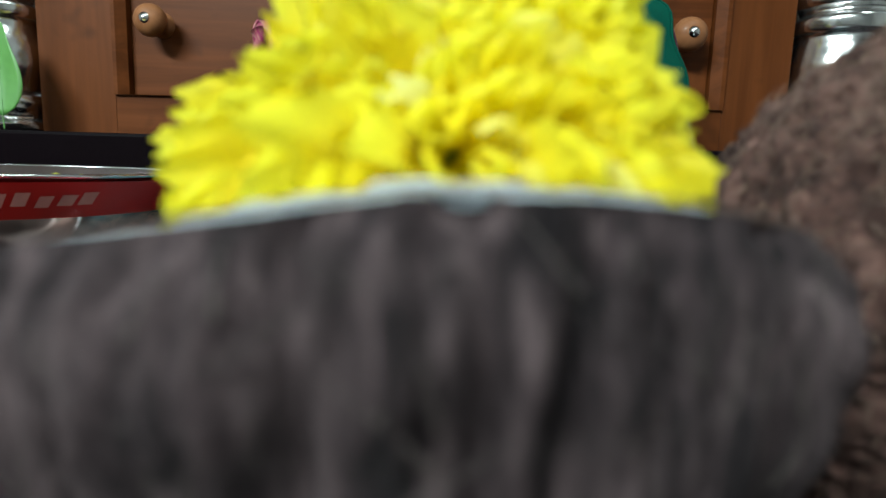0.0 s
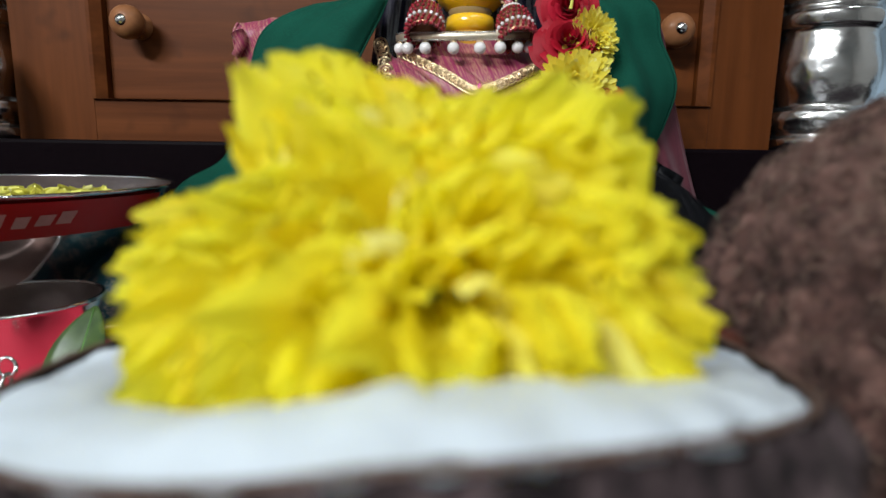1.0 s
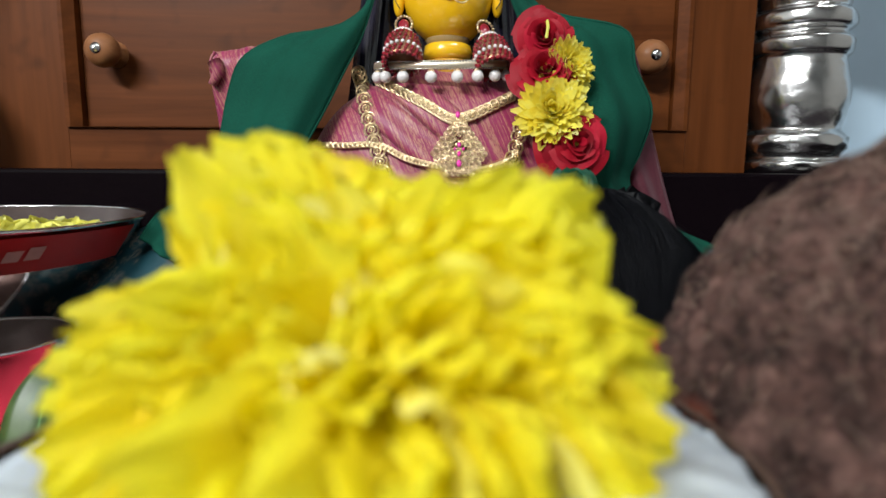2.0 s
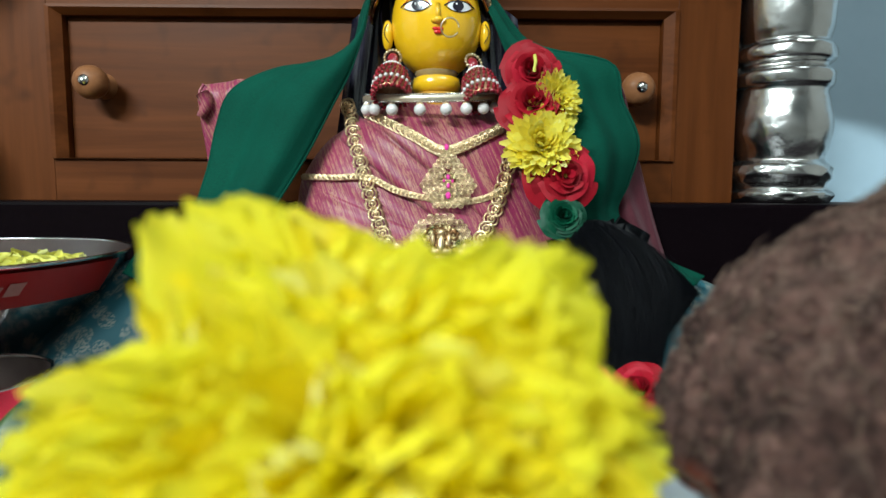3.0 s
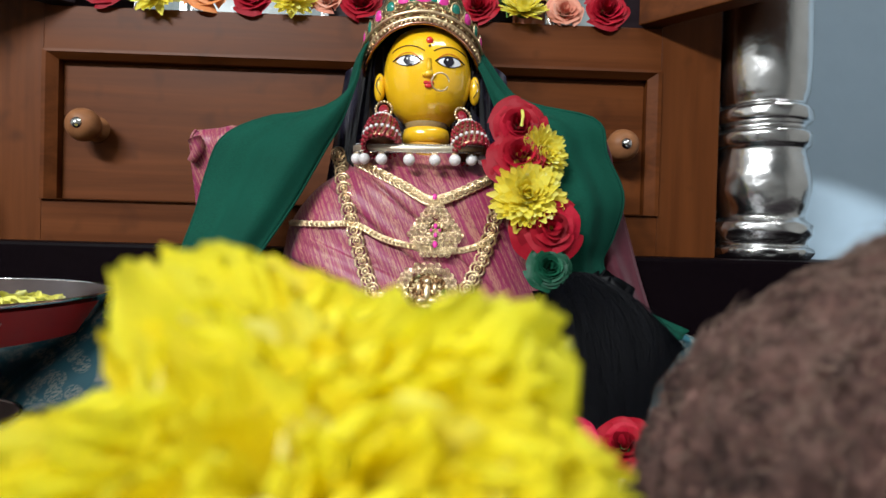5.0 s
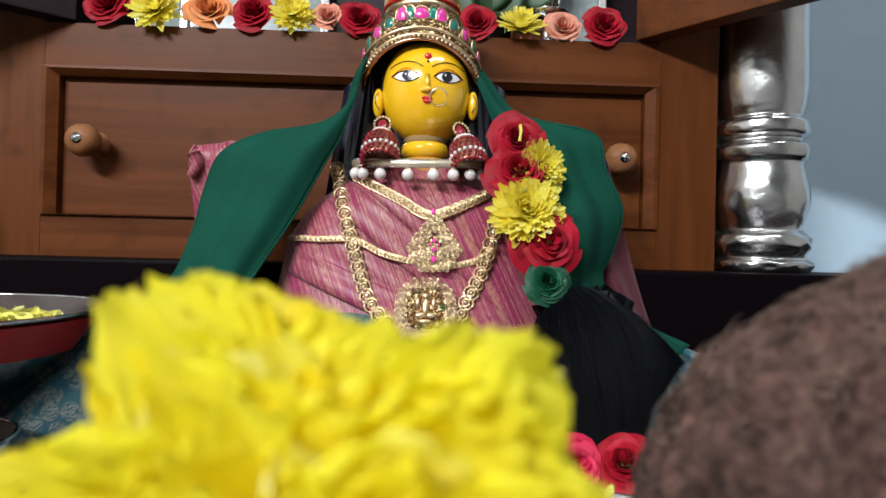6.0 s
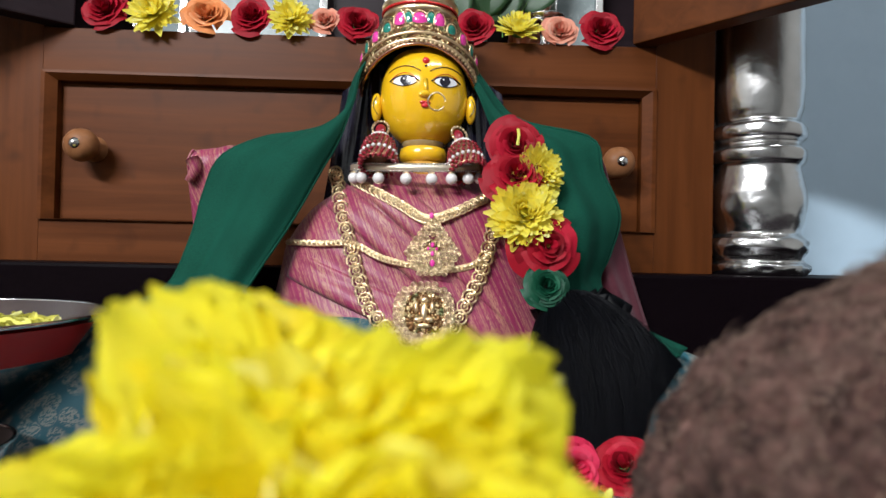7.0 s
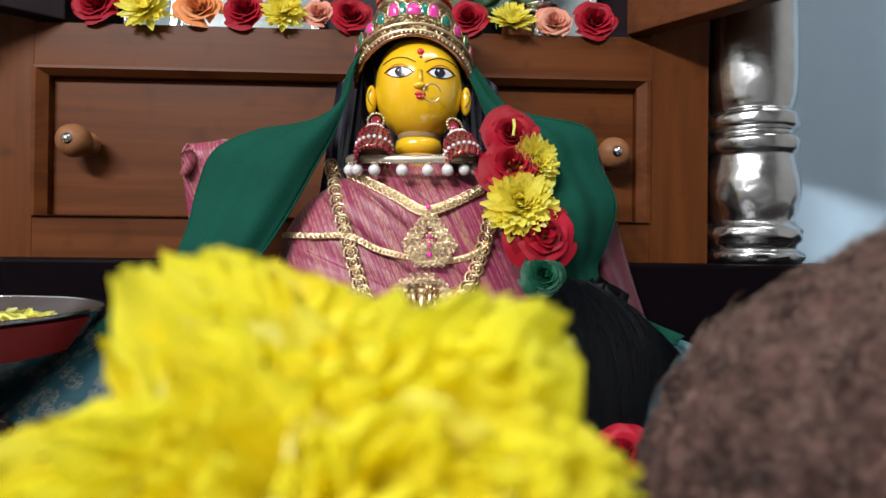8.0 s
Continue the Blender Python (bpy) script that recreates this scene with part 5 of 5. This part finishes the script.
def hair_switch():
    t = thing("black_hair_switch", (0, 0, 0), "loose black hair switch spilling over the doll's skirt", "hair")
    falls = [[(0.094, 0.414, 0.068), (0.084, 0.394, 0.046), (0.086, 0.370, 0.010), (0.092, 0.354, -0.024)],
             [(0.102, 0.412, 0.079), (0.106, 0.388, 0.052), (0.110, 0.364, 0.010), (0.112, 0.349, -0.026)],
             [(0.113, 0.410, 0.082), (0.126, 0.386, 0.057), (0.132, 0.362, 0.014), (0.130, 0.350, -0.026)],
             [(0.123, 0.411, 0.082), (0.144, 0.390, 0.061), (0.150, 0.368, 0.024), (0.144, 0.356, -0.022)],
             [(0.130, 0.414, 0.080), (0.153, 0.398, 0.063), (0.163, 0.386, 0.040), (0.155, 0.374, 0.004)],
             [(0.135, 0.418, 0.077), (0.155, 0.406, 0.063), (0.174, 0.400, 0.046), (0.189, 0.398, 0.032)]]

    def fan(u, v):
        cols = [curve_at(c, v) for c in falls]
        return Vector(curve_at(cols, u))

    b = bmesh.new()
    sheet(b, lambda u, v: fan(u, v) + Vector((0, 0.006 + 0.0014 * math.sin(u * 37 + 3 * v), 0)), 48, 28)
    thicken(part("mass", b, M_HAIR, t), 0.008, 1.0)
    b = bmesh.new()
    rnd = random.Random(21)
    for k in range(4600):
        lock = (k % 46 + 0.5) / 46
        u0 = min(max(lock + rnd.gauss(0, 0.012), 0.0), 1.0)
        u1 = min(max(lock + rnd.gauss(0, 0.022) + 0.03 * math.sin(lock * 61), 0.0), 1.0)
        v0, v1 = rnd.uniform(0.0, 0.35), rnd.uniform(0.78, 1.0)
        proud = rnd.uniform(-0.002, 0.0035) + 0.0022 * math.sin(lock * 290)
        stray = rnd.gauss(0, 0.004) if rnd.random() < 0.08 else 0.0
        pts = []
        for n in range(9):
            q = n / 8
            p = fan(u0 + (u1 - u0) * q, v0 + (v1 - v0) * q)
            pts.append(p + Vector((stray * q * q, -proud * math.sin(math.pi * min(q + 0.2, 1)), abs(stray) * q * (1 - q) + 0.0016 * math.sin(lock * 170) * math.sin(3 * q))))
        strand(b, pts, rnd.uniform(0.00012, 0.00026), Vector((1, 0.4, 0)))
    tagged(part("hair_mat", b, M_HAIR, t, "fine black strands"), kind="stuff")
    return t


hair_switch()


# ---- bowls and small offerings ----
def bowl(name, place, label, prof, inner, group=""):
    t = thing(name, place, label, "bowl", group)
    b = bmesh.new()
    lathe(b, prof, 64, steps=50)
    part("wall", b, M_STEEL, t, "polished steel wall")
    # the inside's dark reflections come from its colour
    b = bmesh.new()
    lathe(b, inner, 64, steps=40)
    part("inside", b, M_DARKSTEEL, t, "dull steel inside with dark reflections put into its colour")
    r, z = prof[-1]
    b = bmesh.new()
    tube(b, [(r * math.cos(a), r * math.sin(a), z) for a in (2 * math.pi * k / 64 for k in range(65))], 0.0013, 8)
    part("rolled_rim", b, M_STEEL, t, "bright rolled rim")
    return t


tray = bowl("steel_basin", (-0.309, 0.365, TABLE), "steel basin with a red printed band, half full of petals",
            [(0.0, 0.0), (0.040, 0.001), (0.055, 0.010), (0.072, 0.038), (0.104, 0.067), (0.120, 0.092)],
            [(0.0, 0.050), (0.070, 0.053), (0.096, 0.070), (0.1185, 0.092)])
bm = bmesh.new()
sheet(bm, lambda u, v: (lambda r, z, a: Vector((r * math.cos(a), r * math.sin(a), z)))(0.1075 + 0.0128 * v, 0.0690 + 0.0200 * v, radians(-170 + 176 * u)), 60, 4)
band = part("printed_band", bm, M_REDLABEL, tray, "red printed band")
rnd = random.Random(8)
for k in range(14):
    a0, a1 = radians(-98 + 5.2 * k), radians(-98 + 5.2 * k + rnd.uniform(2.4, 4.0))
    lo, hi = 0.30 + 0.1 * rnd.random(), 0.62 + 0.12 * rnd.random()
    bm = bmesh.new()
    sheet(bm, lambda u, v: (lambda r, z, a: Vector((r * math.cos(a), r * math.sin(a), z)))(0.1082 + 0.0128 * (lo + (hi - lo) * v), 0.0690 + 0.0200 * (lo + (hi - lo) * v), a0 + (a1 - a0) * u + 0.02 * v), 4, 2)
    part("print_bar", bm, M_PRINT, band)
bm = bmesh.new()
for k in range(900):
    a, r = rnd.uniform(0.0, 6.28), 0.098 * math.sqrt(rnd.random())
    m = pose(r * math.cos(a), r * math.sin(a), 0.073 + 0.012 * rnd.random() * (1 - 0.2 * r / 0.098), rnd.uniform(-50, 50), rnd.uniform(-50, 50), rnd.uniform(0, 360))
    sheet(bm, lambda u, v: m @ Vector(((u - 0.5) * 0.006 * math.sin(math.pi * (0.1 + 0.8 * v)), (v - 0.5) * 0.013, 0.002 * (2 * u - 1) ** 2)), 2, 3)
petals = tagged(part("loose_petals", bm, M_PETALSTUFF, None, "heap of pale yellow petals in the steel basin"), "", "petals", "", "stuff")
petals.location = tray.location
flower_thing("rose", (-0.345, 0.345, TABLE + 0.086), (0.2, -0.8, 1), 0.024, M_CRIMSON, "crimson rose lying on the petals in the basin", 14)

bowl("steel_bowl", (-0.226, 0.292, TABLE), "polished steel bowl with copper reflections on the red cloth",
     [(0.0, 0.0), (0.026, 0.0005), (0.034, 0.004), (0.0365, 0.010), (0.0385, 0.026), (0.0405, 0.039)],
     [(0.0, 0.004), (0.030, 0.005), (0.0355, 0.012), (0.0375, 0.026), (0.0395, 0.039)])

bm = bmesh.new()
sheet(bm, lambda u, v: Vector((-0.34 + 0.245 * u + 0.004 * math.sin(7 * v), 0.165 + 0.17 * v, TABLE + 0.0015 + 0.0012 * (1 + noise.noise(Vector((u * 6, v * 6, 0)))))), 60, 50)
tagged(thicken(part("red_cloth", bm, M_REDCLOTH, None, "bright red cotton cloth spread on the table"), 0.001), "", "cloth")
bm = bmesh.new()
sheet(bm, lambda u, v: Vector((0.03 + 0.20 * u, 0.20 + 0.165 * v, TABLE + 0.0015 + 0.0012 * (1 + noise.noise(Vector((u * 5, v * 5, 3)))))), 40, 40)
tagged(thicken(part("white_cloth", bm, M_WHITECLOTH, None, "white cotton cloth under the loose roses"), 0.001), "", "cloth")

leaf("betel_leaf", pose(-0.150, 0.215, TABLE + 0.006, 58, -14, -8), 0.055, 0.017, 0.006, M_LEAF, "olive green betel leaf leaning beside the bowl", 31, "betel leaves")
leaf("betel_leaf", pose(-0.128, 0.205, TABLE + 0.006, 50, 18, 18), 0.052, 0.017, 0.008, M_LEAF, "olive green betel leaf leaning beside the bowl", 32, "betel leaves")
leaf("betel_leaf", pose(-0.418, 0.512, SLAB + 0.013, 84, -6, 0), 0.085, 0.024, 0.006, M_STEM, "fresh green leaf standing beside the silver pillar", 33)

anklet = thing("silver_chain", (-0.172, 0.222, TABLE + 0.006), "small silver chain lying by the bowl", "chain")
bm = bmesh.new()
tube(bm, [(0.0032 * math.cos(a), 0, 0.0042 * math.sin(a)) for a in (2 * math.pi * k / 12 for k in range(13))], 0.0009, 6)
first = part("link", bm, M_SILVER, anklet)
for k in range(14):
    ob = first if k == 0 else new("link", first.data)
    ob.parent = anklet
    ob.matrix_basis = pose(-0.004 + 0.0006 * (k % 3), -0.002 * (k % 2), 0.024 - 0.0062 * k if k < 5 else -0.002 + 0.0004 * (k % 2), 0, 90 * (k % 2) * 0.4, 80 * (k % 2) + 20) if k < 5 else \
        pose(-0.004 + 0.005 * (k - 4), -0.006, -0.001, 70, 0, 40 * (k % 2))

flower_thing("rose", (0.0965, 0.338, TABLE + 0.015), (0.3, -0.9, 0.4), 0.0185, M_CRIMSON, "crimson rose lying on the white cloth", 17, "loose roses")
flower_thing("rose", (0.1270, 0.340, TABLE + 0.015), (-0.3, -0.7, 0.8), 0.0190, M_RED, "deep red rose lying on the white cloth", 18, "loose roses")
bm = bmesh.new()
sheet(bm, lambda u, v: Vector((0.1085 + (u - 0.5) * 0.006 * math.sin(math.pi * (0.08 + 0.84 * v)) + 0.004 * v, 0.318, TABLE + 0.003 + 0.010 * v)), 4, 6)
tagged(thicken(part("fallen_petal", bm, M_PETALSTUFF, None, "cream petal standing on the white cloth"), 0.0005), "", "petal")
